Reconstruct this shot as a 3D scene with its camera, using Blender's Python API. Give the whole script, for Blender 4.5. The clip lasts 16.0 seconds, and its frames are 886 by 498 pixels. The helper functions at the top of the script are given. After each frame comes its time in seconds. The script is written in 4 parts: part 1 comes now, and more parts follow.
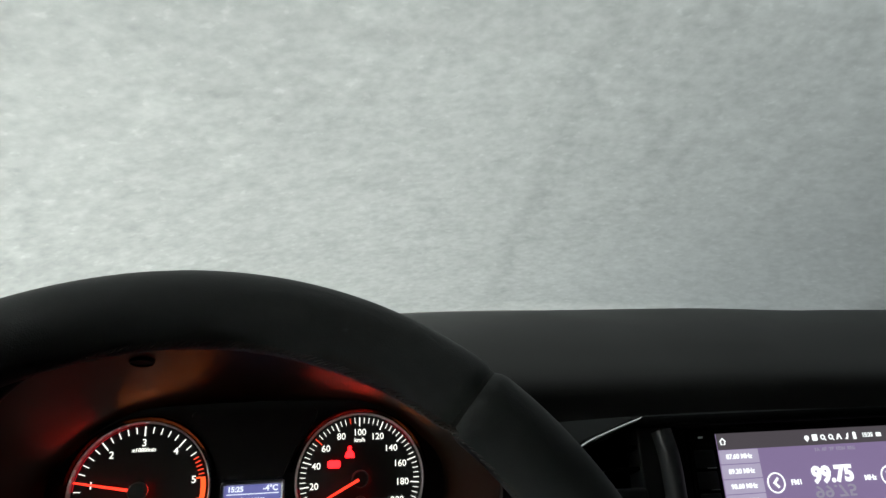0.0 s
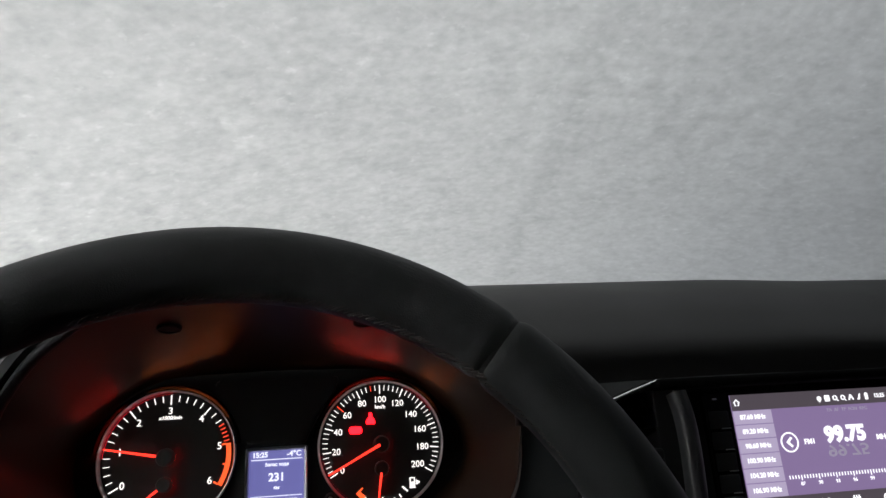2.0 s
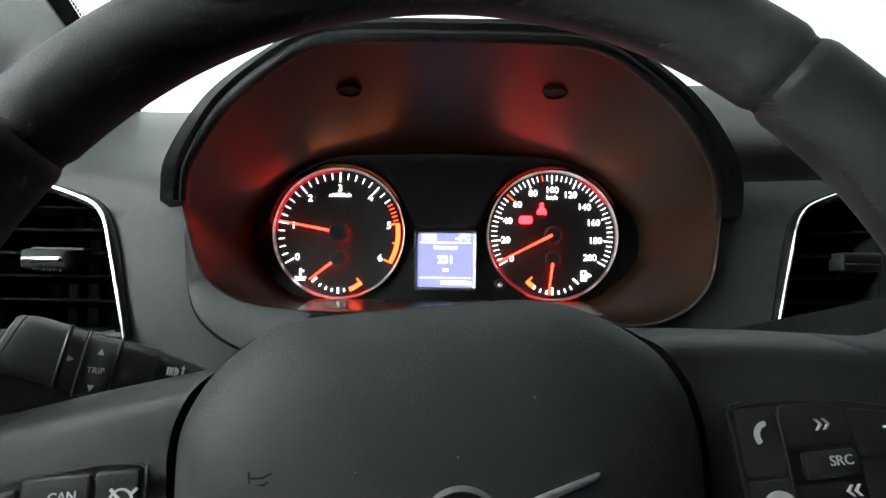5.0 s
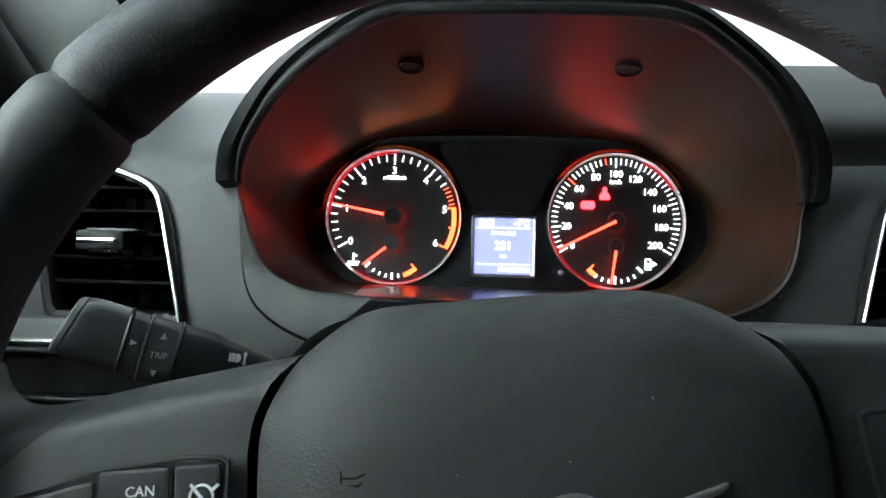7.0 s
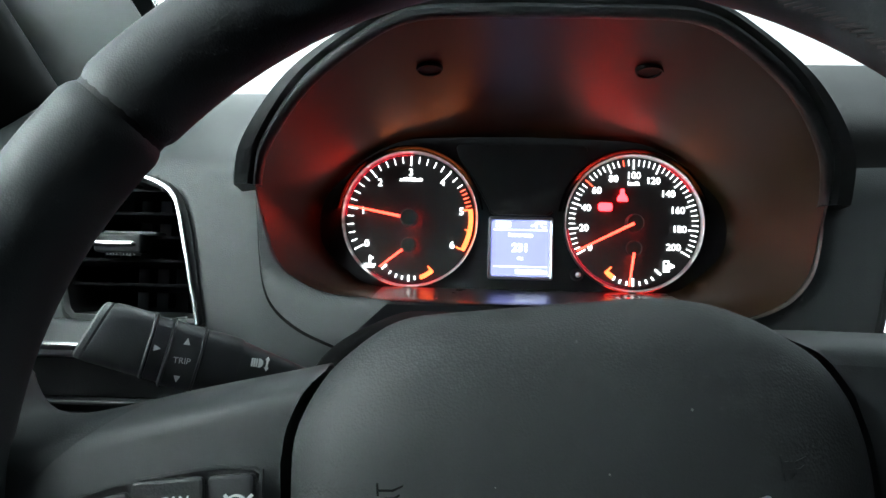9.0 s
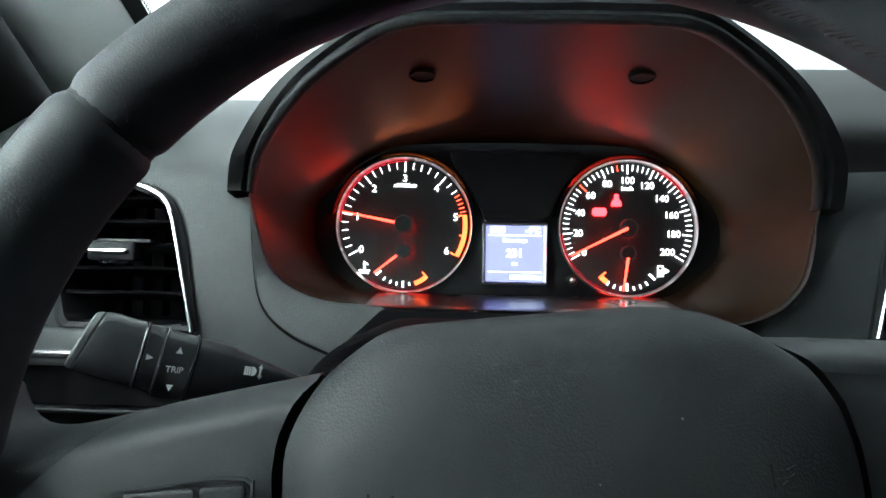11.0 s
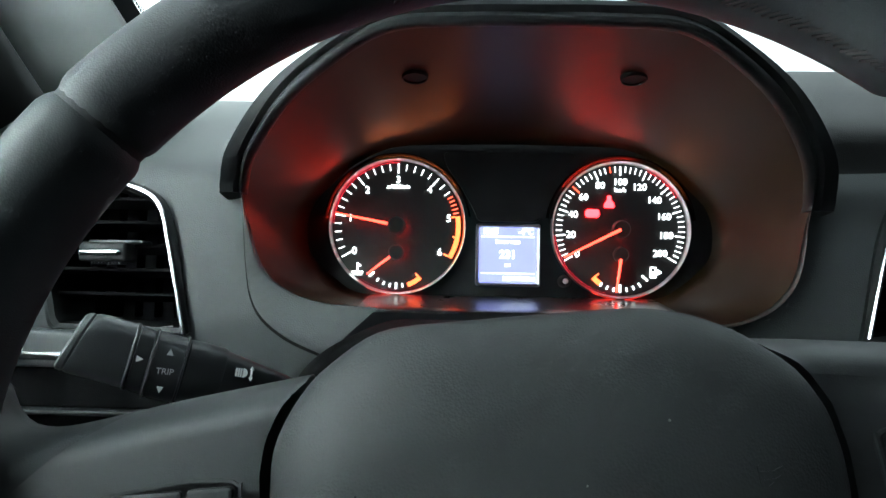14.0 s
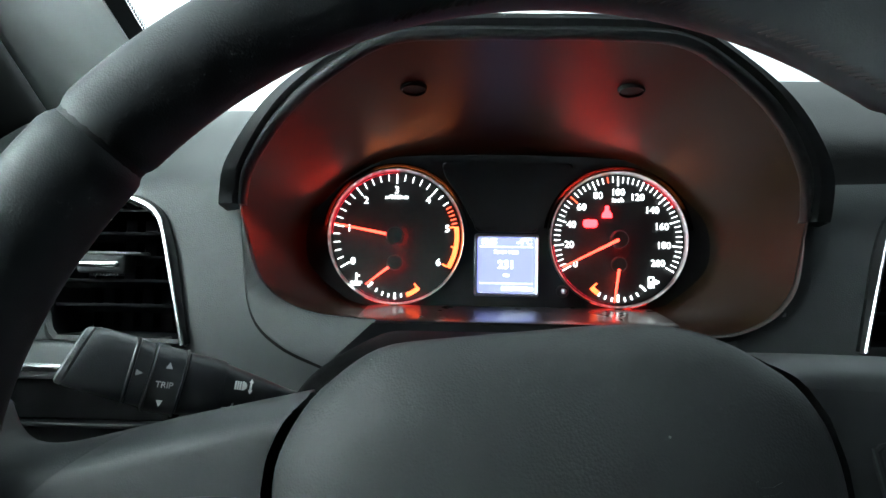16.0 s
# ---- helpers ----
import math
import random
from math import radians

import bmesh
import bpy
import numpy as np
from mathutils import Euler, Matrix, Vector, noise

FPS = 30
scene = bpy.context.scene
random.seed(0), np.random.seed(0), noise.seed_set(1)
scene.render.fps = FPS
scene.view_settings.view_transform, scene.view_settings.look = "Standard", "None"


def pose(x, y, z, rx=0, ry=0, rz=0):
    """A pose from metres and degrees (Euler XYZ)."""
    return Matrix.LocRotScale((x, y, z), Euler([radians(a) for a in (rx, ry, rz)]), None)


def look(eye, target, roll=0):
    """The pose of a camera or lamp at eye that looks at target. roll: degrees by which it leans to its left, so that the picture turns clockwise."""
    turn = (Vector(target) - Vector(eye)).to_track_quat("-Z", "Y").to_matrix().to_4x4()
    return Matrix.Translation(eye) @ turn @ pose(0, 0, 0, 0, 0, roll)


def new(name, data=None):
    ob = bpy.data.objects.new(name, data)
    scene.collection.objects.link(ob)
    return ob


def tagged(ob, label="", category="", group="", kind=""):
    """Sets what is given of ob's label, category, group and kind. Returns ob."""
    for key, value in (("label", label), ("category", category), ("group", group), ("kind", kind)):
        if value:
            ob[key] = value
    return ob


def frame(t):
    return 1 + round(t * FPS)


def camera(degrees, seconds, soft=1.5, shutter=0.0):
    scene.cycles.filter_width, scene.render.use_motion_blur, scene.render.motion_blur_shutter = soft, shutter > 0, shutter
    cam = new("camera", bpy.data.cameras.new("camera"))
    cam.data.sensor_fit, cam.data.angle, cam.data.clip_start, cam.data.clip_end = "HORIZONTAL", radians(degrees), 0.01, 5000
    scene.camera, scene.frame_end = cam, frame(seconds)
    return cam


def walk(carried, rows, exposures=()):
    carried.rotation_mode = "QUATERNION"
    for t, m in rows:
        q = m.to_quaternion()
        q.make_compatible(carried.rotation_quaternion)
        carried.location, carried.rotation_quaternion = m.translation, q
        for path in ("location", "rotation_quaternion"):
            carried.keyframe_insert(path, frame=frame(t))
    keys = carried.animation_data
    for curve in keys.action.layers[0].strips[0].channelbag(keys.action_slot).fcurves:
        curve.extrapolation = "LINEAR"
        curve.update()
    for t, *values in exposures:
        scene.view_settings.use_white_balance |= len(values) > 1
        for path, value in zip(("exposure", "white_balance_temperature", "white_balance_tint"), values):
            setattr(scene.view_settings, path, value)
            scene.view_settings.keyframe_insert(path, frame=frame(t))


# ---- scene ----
# ---------------------------------------------------------------- camera
# All of the driver's place is laid out in the plane of the dials (x right, y ahead, z up), which leans back by 20 degrees.
BASE_Z = 0.66
C = pose(0, 0, BASE_Z, -20, 0, 0)
cam = camera(71.1, 16.0)
ROWS = [
    (0, (0.062, -0.473, 0.017), (0.377, 1.404, 0.631), -2.9),
    (0.2, (0.0605, -0.474, 0.0152), (0.3985, 1.367, 0.721), -3.8),
    (0.5, (0.061, -0.474, 0.017), (0.374, 1.374, 0.715), -3.8),
    (1, (0.059, -0.475, 0.018), (0.37, 1.381, 0.694), -2.8),
    (1.5, (0.054, -0.482, 0.014), (0.351, 1.388, 0.659), -2.7),
    (2, (0.052, -0.474, 0.0), (0.354, 1.413, 0.588), -3.6),
    (2.2, (0.0486, -0.4694, -0.0002), (0.3504, 1.4324, 0.541), -2.9),
    (2.3, (0.0494, -0.4636, -0.0018), (0.3306, 1.4496, 0.51), -3.2),
    (2.4, (0.0472, -0.4588, -0.0034), (0.2888, 1.4778, 0.436), -3.0),
    (2.5, (0.04, -0.456, -0.01), (0.263, 1.501, 0.341), -3.1),
    (2.7, (0.0308, -0.4504, -0.02), (0.2222, 1.517, 0.284), -2.56),
    (3, (0.025, -0.447, -0.03), (0.212, 1.524, 0.256), -2.1),
    (3.5, (0.0164, -0.438, -0.039), (0.1483, 1.545, 0.183), -1.5),
    (4, (0.0088, -0.434, -0.04), (0.1187, 1.556, 0.129), -0.7),
    (4.5, (0.0047, -0.432, -0.042), (0.07504, 1.559, 0.137), 0.3),
    (4.8, (-0.0057, -0.433, -0.044), (0.07864, 1.557, 0.1452), 0.04),
    (5, (-0.0052, -0.426, -0.042), (0.01066, 1.569, 0.107), 0.6),
    (5.2, (-0.01, -0.418, -0.045), (-0.02712, 1.577, 0.092), 1.3),
    (7.3, (-0.028, -0.411, -0.042), (-0.097, 1.585, 0.06), 1.4),
    (7.5, (-0.03, -0.411, -0.042), (-0.098, 1.585, 0.062), 1.4),
    (8, (-0.033, -0.41, -0.04), (-0.116, 1.586, 0.05), 1.4),
    (8.5, (-0.033, -0.41, -0.039), (-0.114, 1.586, 0.053), 1.5),
    (9, (-0.034, -0.41, -0.039), (-0.116, 1.586, 0.056), 1.4),
    (11.5, (-0.032, -0.41, -0.037), (-0.101, 1.586, 0.072), 1.0),
    (12, (-0.032, -0.41, -0.037), (-0.09, 1.586, 0.075), 1.0),
    (12.5, (-0.032, -0.41, -0.036), (-0.091, 1.586, 0.074), 0.9),
    (13, (-0.03, -0.41, -0.037), (-0.094, 1.586, 0.067), 1.0),
    (13.5, (-0.031, -0.41, -0.037), (-0.093, 1.586, 0.072), 1.0),
    (14, (-0.03, -0.41, -0.037), (-0.092, 1.586, 0.072), 1.1),
    (14.5, (-0.03, -0.41, -0.036), (-0.094, 1.586, 0.073), 1.1),
    (15, (-0.031, -0.41, -0.037), (-0.089, 1.586, 0.082), 1.0),
    (15.5, (-0.031, -0.41, -0.035), (-0.085, 1.585, 0.086), 1.0),
    (16, (-0.031, -0.411, -0.034), (-0.084, 1.584, 0.093), 1.0),
]
walk(cam, [(t, C @ look(eye, aim, roll)) for t, eye, aim, roll in ROWS],
     [(0.0, 1.45, 6500, 0), (0.8, 1.48, 6500, 4), (1.5, 1.5, 6500, 10), (2.2, 1.45, 6500, 10), (2.8, 1.45, 6500, 12), (3.5, 2.08, 6500, 12), (4.5, 3.05, 6500, 9), (5.0, 3.3, 6300, 1), (7.5, 3.56, 5900, -3), (11.5, 3.57, 5820, -4), (16.0, 3.57, 5770, -6)])

# ---------------------------------------------------------------- world and light
world = bpy.data.worlds.new("sky")
scene.world = world
world.use_nodes = True
wn = world.node_tree.nodes
sky = wn.new("ShaderNodeTexSky")
sky.sky_type = "NISHITA"
sky.sun_disc = False
sky.sun_elevation, sky.sun_rotation = radians(14), radians(-98)
wn["Background"].inputs[1].default_value = 0.15
cloud = wn.new("ShaderNodeHueSaturation")  # an overcast sky: little colour
cloud.inputs["Saturation"].default_value = 0.15
world.node_tree.links.new(sky.outputs[0], cloud.inputs["Color"])
world.node_tree.links.new(cloud.outputs[0], wn["Background"].inputs[0])
sun = new("sun", bpy.data.lights.new("sun", "SUN"))
sun.data.energy, sun.data.angle, sun.data.color = 5.0, radians(20), (1.0, 0.97, 0.93)
sun.matrix_world = look((-3, -0.42, 1.65), (0, 0, 0.9))


# ---------------------------------------------------------------- materials
def material(name, color, rough=0.5, metal=0.0, grain=0.0, grain_scale=900.0, vary=0.0, vary_scale=14.0, gloss=0.5, wear=0.0):
    """A surface with fine relief (grain), soft uneven colour (vary) and uneven gloss (wear)."""
    m = bpy.data.materials.new(name)
    m.use_nodes = True
    n, l = m.node_tree.nodes, m.node_tree.links
    b = n["Principled BSDF"]
    b.inputs["Base Color"].default_value = (*color, 1)
    b.inputs["Roughness"].default_value = rough
    b.inputs["Metallic"].default_value = metal
    b.inputs["Specular IOR Level"].default_value = gloss
    co = n.new("ShaderNodeTexCoord")
    if vary or wear:
        t = n.new("ShaderNodeTexNoise")
        t.inputs["Scale"].default_value, t.inputs["Detail"].default_value = vary_scale, 6
        l.new(co.outputs["Object"], t.inputs["Vector"])
        r = n.new("ShaderNodeMapRange")
        r.inputs["From Min"].default_value, r.inputs["From Max"].default_value = 0.3, 0.7
        r.inputs["To Min"].default_value, r.inputs["To Max"].default_value = 1 - vary, 1 + vary
        l.new(t.outputs["Fac"], r.inputs["Value"])
        mix = n.new("ShaderNodeVectorMath")
        mix.operation = "SCALE"
        mix.inputs[0].default_value = color
        l.new(r.outputs[0], mix.inputs["Scale"])
        l.new(mix.outputs[0], b.inputs["Base Color"])
        if wear:
            w = n.new("ShaderNodeMapRange")
            w.inputs["From Min"].default_value, w.inputs["From Max"].default_value = 0.3, 0.7
            w.inputs["To Min"].default_value, w.inputs["To Max"].default_value = rough - wear, rough + wear
            l.new(t.outputs["Fac"], w.inputs["Value"])
            l.new(w.outputs[0], b.inputs["Roughness"])
    if grain:
        g = n.new("ShaderNodeTexVoronoi")
        g.inputs["Scale"].default_value = grain_scale
        l.new(co.outputs["Object"], g.inputs["Vector"])
        bump = n.new("ShaderNodeBump")
        bump.inputs["Strength"].default_value, bump.inputs["Distance"].default_value = grain, 0.0006
        l.new(g.outputs["Distance"], bump.inputs["Height"])
        l.new(bump.outputs[0], b.inputs["Normal"])
    return m


def glow(name, color, strength):
    """A lit face of a gauge, needle or display, or an added glow strip."""
    m = bpy.data.materials.new(name)
    m.use_nodes = True
    b = m.node_tree.nodes["Principled BSDF"]
    b.inputs["Base Color"].default_value = (*[0.5 * c for c in color], 1)
    b.inputs["Emission Color"].default_value = (*color, 1)
    b.inputs["Emission Strength"].default_value = strength
    return m


SOFT_PAD = material("soft dash plastic", (0.0150, 0.0143, 0.0146), 0.58, 0, 0.20, 1500, 0.12, 9, 0.50, 0.05)
TRIM_GREY = material("grained grey plastic", (0.070, 0.074, 0.076), 0.5, 0, 0.18, 1300, 0.08, 12, 0.45, 0.05)
BLACK_PLASTIC = material("black plastic", (0.024, 0.0245, 0.026), 0.5, 0, 0.12, 1500, 0.15, 20, 0.26, 0.06)
SHROUD_MAT = material("black shroud plastic", (0.005, 0.005, 0.0054), 0.85, 0, 0.1, 1200, 0.1, 20, 0.05)
DARK_MATT = material("dark matt plastic", (0.020, 0.021, 0.022), 0.7, 0, 0.1, 1200, 0.1, 20, 0.3)
GLOSS_BLACK = material("gloss black plastic", (0.010, 0.010, 0.011), 0.14, 0, 0, 900, 0.1, 30, 0.5, 0.04)
LEDGE_MAT = material("satin black ledge plastic", (0.012, 0.011, 0.011), 0.30, 0, 0.04, 1500, 0.1, 30, 1.0, 0.05)
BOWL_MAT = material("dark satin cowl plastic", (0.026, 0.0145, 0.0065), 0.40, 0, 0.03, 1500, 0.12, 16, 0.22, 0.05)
LEATHER = material("black leather", (0.038, 0.040, 0.0425), 0.60, 0, 0.13, 1500, 0.16, 22, 0.30, 0.07)
GRIP_LEATHER = material("perforated black leather", (0.029, 0.0315, 0.033), 0.60, 0, 0.09, 1700, 0.14, 26, 0.30, 0.06)
PAD_MAT = material("grained airbag cover plastic", (0.0265, 0.0275, 0.0285), 0.60, 0, 0.15, 1300, 0.10, 15, 0.28, 0.06)
SPOKE_MAT = material("satin spoke plastic", (0.0235, 0.0252, 0.0268), 0.54, 0, 0.05, 1800, 0.10, 15, 0.40, 0.05)
STALK_MAT = material("satin black stalk plastic", (0.031, 0.033, 0.0355), 0.44, 0, 0.06, 1700, 0.10, 20, 0.5, 0.05)
CAP_MAT = material("satin black cap plastic", (0.026, 0.024, 0.024), 0.42, 0, 0.02, 1500, 0.1, 30, 0.5)
WALL_MAT = material("black wall round the rings", (0.0022, 0.0022, 0.0024), 0.9, 0, 0, 900, 0.1, 30, 0.0)
BADGE_MAT = material("satin silver badge", (0.80, 0.81, 0.82), 0.40, 1.0, 0, 900, 0.05, 60, 0.5, 0.05)
THREAD = material("dark red thread", (0.050, 0.040, 0.040), 0.7)
CHROME = material("satin chrome", (0.85, 0.86, 0.87), 0.16, 1.0, 0, 900, 0.05, 40, 0.5, 0.05)
RING_CHROME = material("dial ring chrome", (0.62, 0.62, 0.64), 0.42, 1.0, 0, 900, 0.05, 60, 0.5, 0.06)
SATIN_GREY = material("satin graphite trim", (0.045, 0.046, 0.05), 0.36, 0, 0.04, 1500, 0.08, 20, 0.6, 0.05)
PILLAR_MAT = material("grey pillar cloth plastic", (0.48, 0.50, 0.50), 0.7, 0, 0.2, 1000, 0.06, 10, 0.3)
CABIN_MAT = material("dark cabin lining", (0.045, 0.045, 0.047), 0.8, 0, 0.2, 300, 0.1, 6, 0.3)
ROOF_MAT = material("dark grey roof lining", (0.14, 0.14, 0.137), 0.9, 0, 0.2, 500, 0.05, 6, 0.2)
ICON_GREY = material("printed light grey", (0.54, 0.55, 0.55), 0.5)
DIAL_BLACK = material("matt dial black", (0.012, 0.012, 0.013), 0.55, 0, 0, 900, 0.1, 40, 0.4)
FACE_MAT = material("gauge face plastic", (0.011, 0.011, 0.0125), 0.45, 0, 0.08, 1800, 0.1, 30, 0.32, 0.06)
W_GLOW = glow("white gauge light", (1.0, 0.95, 0.91), 0.52)
NEEDLE_GLOW = glow("orange needle light", (1.0, 0.026, 0.014), 1.1)
BAND_GLOW = glow("red zone light", (1.0, 0.085, 0.02), 0.65)
YELLOW_GLOW = glow("amber zone light", (1.0, 0.07, 0.03), 0.45)
RED_GLOW = glow("red warning light", (1.0, 0.005, 0.009), 3.2)
# added emitters for the colour on cowl and ledge, not parts of the gauges
FILL_RED = glow("added red fill glow", (1.0, 0.030, 0.014), 14.0)
FILL_AMBER = glow("added amber fill glow", (1.0, 0.20, 0.035), 7.4)
FILL_DIM = glow("added dim red fill glow", (1.0, 0.02, 0.012), 0.45)
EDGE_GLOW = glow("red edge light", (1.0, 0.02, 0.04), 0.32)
DUST = material("pale dust", (0.14, 0.14, 0.135), 0.9)
HUB_GLOW = glow("red light under the needle caps", (1.0, 0.03, 0.02), 2.5)
LCD_BLUE = glow("blue display", (0.18, 0.178, 0.49), 0.28)
LCD_WHITE = glow("white display text", (0.85, 0.87, 1.0), 0.42)
SCR_PURPLE = glow("purple display", (0.24, 0.17, 0.33), 0.36)
SCR_LILAC = glow("lilac display", (0.40, 0.34, 0.49), 0.4)
SCR_DARK = glow("dark display bar", (0.08, 0.066, 0.08), 0.36)
SCR_WHITE = glow("white screen text", (0.95, 0.95, 1.0), 0.5)
SCR_DIM = glow("dim screen text", (0.42, 0.38, 0.50), 0.25)


def frost(name, light, dark, thin, spread):
    """Frost and snow on glass: daylight comes through it, its colour lightened along x to even out that light (thin:
    metres along x, from and to).
    """
    m = bpy.data.materials.new(name)
    m.use_nodes = True
    n, l = m.node_tree.nodes, m.node_tree.links
    n.remove(n["Principled BSDF"])
    co = n.new("ShaderNodeTexCoord")
    stretch = n.new("ShaderNodeMapping")
    stretch.inputs["Rotation"].default_value = (0, 0, radians(-3))
    stretch.inputs["Scale"].default_value = (0.8, 1.0, 1.0)
    l.new(co.outputs["Object"], stretch.inputs["Vector"])
    parts = []
    for scale, detail in ((105, 3), (42, 3), (4.5, 4)):
        t = n.new("ShaderNodeTexNoise")
        t.inputs["Scale"].default_value, t.inputs["Detail"].default_value = scale, detail
        l.new(stretch.outputs[0], t.inputs["Vector"])
        parts.append(t)
    total = None
    for t, weight in zip(parts, (0.42, 0.36, 0.22)):
        s = n.new("ShaderNodeMath")
        s.operation = "MULTIPLY"
        s.inputs[1].default_value = weight
        l.new(t.outputs["Fac"], s.inputs[0])
        if total is None:
            total = s
        else:
            a = n.new("ShaderNodeMath")
            l.new(total.outputs[0], a.inputs[0])
            l.new(s.outputs[0], a.inputs[1])
            total = a
    sep = n.new("ShaderNodeSeparateXYZ")
    l.new(co.outputs["Object"], sep.inputs[0])
    # lightening along x, put into the frost colour against the uneven daylight
    side = n.new("ShaderNodeMapRange")
    side.inputs["From Min"].default_value, side.inputs["From Max"].default_value = thin
    side.inputs["To Min"].default_value, side.inputs["To Max"].default_value = spread
    l.new(sep.outputs["X"], side.inputs["Value"])
    even = n.new("ShaderNodeMath")  # low contrast
    even.operation = "MULTIPLY_ADD"
    even.inputs[1].default_value, even.inputs[2].default_value = 0.62, 0.205
    l.new(total.outputs[0], even.inputs[0])
    flake = n.new("ShaderNodeTexNoise")
    flake.inputs["Scale"].default_value, flake.inputs["Detail"].default_value = 95, 2
    l.new(stretch.outputs[0], flake.inputs["Vector"])
    fleck = n.new("ShaderNodeMapRange")  # sparse brighter flakes
    fleck.inputs["From Min"].default_value, fleck.inputs["From Max"].default_value = 0.62, 0.74
    fleck.inputs["To Min"].default_value, fleck.inputs["To Max"].default_value = 0.0, 0.08
    l.new(flake.outputs["Fac"], fleck.inputs["Value"])
    both = n.new("ShaderNodeMath")
    l.new(even.outputs[0], both.inputs[0])
    l.new(fleck.outputs[0], both.inputs[1])
    add = n.new("ShaderNodeMath")
    l.new(both.outputs[0], add.inputs[0])
    l.new(side.outputs[0], add.inputs[1])
    # a faint thicker ridge of snow down the middle of the glass
    mid = n.new("ShaderNodeMath")
    mid.operation = "SUBTRACT"
    l.new(sep.outputs["X"], mid.inputs[0])
    mid.inputs[1].default_value = 0.33
    wobble = n.new("ShaderNodeMath")
    wobble.operation = "MULTIPLY_ADD"
    wobble.inputs[1].default_value = 0.06
    l.new(parts[1].outputs["Fac"], wobble.inputs[0])
    l.new(mid.outputs[0], wobble.inputs[2])
    off = n.new("ShaderNodeMath")
    off.operation = "SUBTRACT"
    off.inputs[1].default_value = 0.03
    l.new(wobble.outputs[0], off.inputs[0])
    far = n.new("ShaderNodeMath")
    far.operation = "ABSOLUTE"
    l.new(off.outputs[0], far.inputs[0])
    ridge = n.new("ShaderNodeMapRange")
    ridge.interpolation_type = "SMOOTHSTEP"
    ridge.inputs["From Min"].default_value, ridge.inputs["From Max"].default_value = 0.004, 0.026
    ridge.inputs["To Min"].default_value, ridge.inputs["To Max"].default_value = -0.045, 0.0
    l.new(far.outputs[0], ridge.inputs["Value"])
    with_ridge = n.new("ShaderNodeMath")
    l.new(add.outputs[0], with_ridge.inputs[0])
    l.new(ridge.outputs[0], with_ridge.inputs[1])
    add = with_ridge
    ramp = n.new("ShaderNodeValToRGB")
    ramp.color_ramp.elements[0].position, ramp.color_ramp.elements[0].color = 0.30, (*dark, 1)
    ramp.color_ramp.elements[1].position, ramp.color_ramp.elements[1].color = 0.86, (*light, 1)
    l.new(add.outputs[0], ramp.inputs["Fac"])
    tr = n.new("ShaderNodeBsdfTranslucent")
    right_dim = n.new("ShaderNodeMapRange")  # added dimming at the unseen far end of the glass, to darken the right side
    right_dim.inputs["From Min"].default_value, right_dim.inputs["From Max"].default_value = 0.92, 1.07
    right_dim.inputs["To Min"].default_value, right_dim.inputs["To Max"].default_value = 1.0, 0.25
    l.new(sep.outputs["X"], right_dim.inputs["Value"])
    dim = n.new("ShaderNodeVectorMath")
    dim.operation = "SCALE"
    l.new(ramp.outputs[0], dim.inputs[0])
    l.new(right_dim.outputs[0], dim.inputs["Scale"])
    l.new(dim.outputs[0], tr.inputs["Color"])
    di = n.new("ShaderNodeBsdfDiffuse")
    di.inputs["Color"].default_value = (0.25, 0.25, 0.25, 1)
    mix = n.new("ShaderNodeMixShader")
    mix.inputs[0].default_value = 0.15
    l.new(tr.outputs[0], mix.inputs[1])
    l.new(di.outputs[0], mix.inputs[2])
    l.new(mix.outputs[0], n["Material Output"].inputs[0])
    return m


FROST = frost("frosted snow on glass", (0.70, 0.715, 0.72), (0.27, 0.285, 0.285), (-0.35, 0.75), (-0.06, 0.19))
FROST_THIN = frost("thin frost on glass", (0.95, 0.96, 0.96), (0.75, 0.77, 0.78), (-5, 5), (0.015, 0.06))


# ---------------------------------------------------------------- builders
HOME = {}


def thing(name, base, label, category, group="", kind="", m=None):
    """An Empty at the base of a thing, in the plane of the dials; its parts are given in that plane's metres."""
    e = new(name)
    e.empty_display_size = 0.02
    b = Matrix.Translation(base)
    e.matrix_world = (C if m is None else m) @ b
    HOME[e.name] = b.inverted()
    return tagged(e, label, category, group, kind)


def part(name, bm, mat, parent, label="", smooth=None, m=None):
    """Links a bmesh, or a mesh, as one object under a thing or a part. m: its pose in the plane of the dials."""
    if isinstance(bm, bmesh.types.BMesh):
        me = bpy.data.meshes.new(name)
        bmesh.ops.recalc_face_normals(bm, faces=bm.faces[:])
        bm.to_mesh(me)
        bm.free()
    else:
        me = bm
    if mat is not None and not me.materials:
        me.materials.append(mat)
    if smooth is not None:
        me.shade_smooth()
        me.set_sharp_from_angle(angle=radians(smooth))
    ob = new(name, me)
    if parent is not None:
        ob.parent = parent
        ob.matrix_basis = HOME.get(parent.name, Matrix()) @ (m or Matrix()) if parent.type == "EMPTY" else (m or Matrix())
    elif m is not None:
        ob.matrix_world = m
    if label:
        ob["label"] = label
    return ob


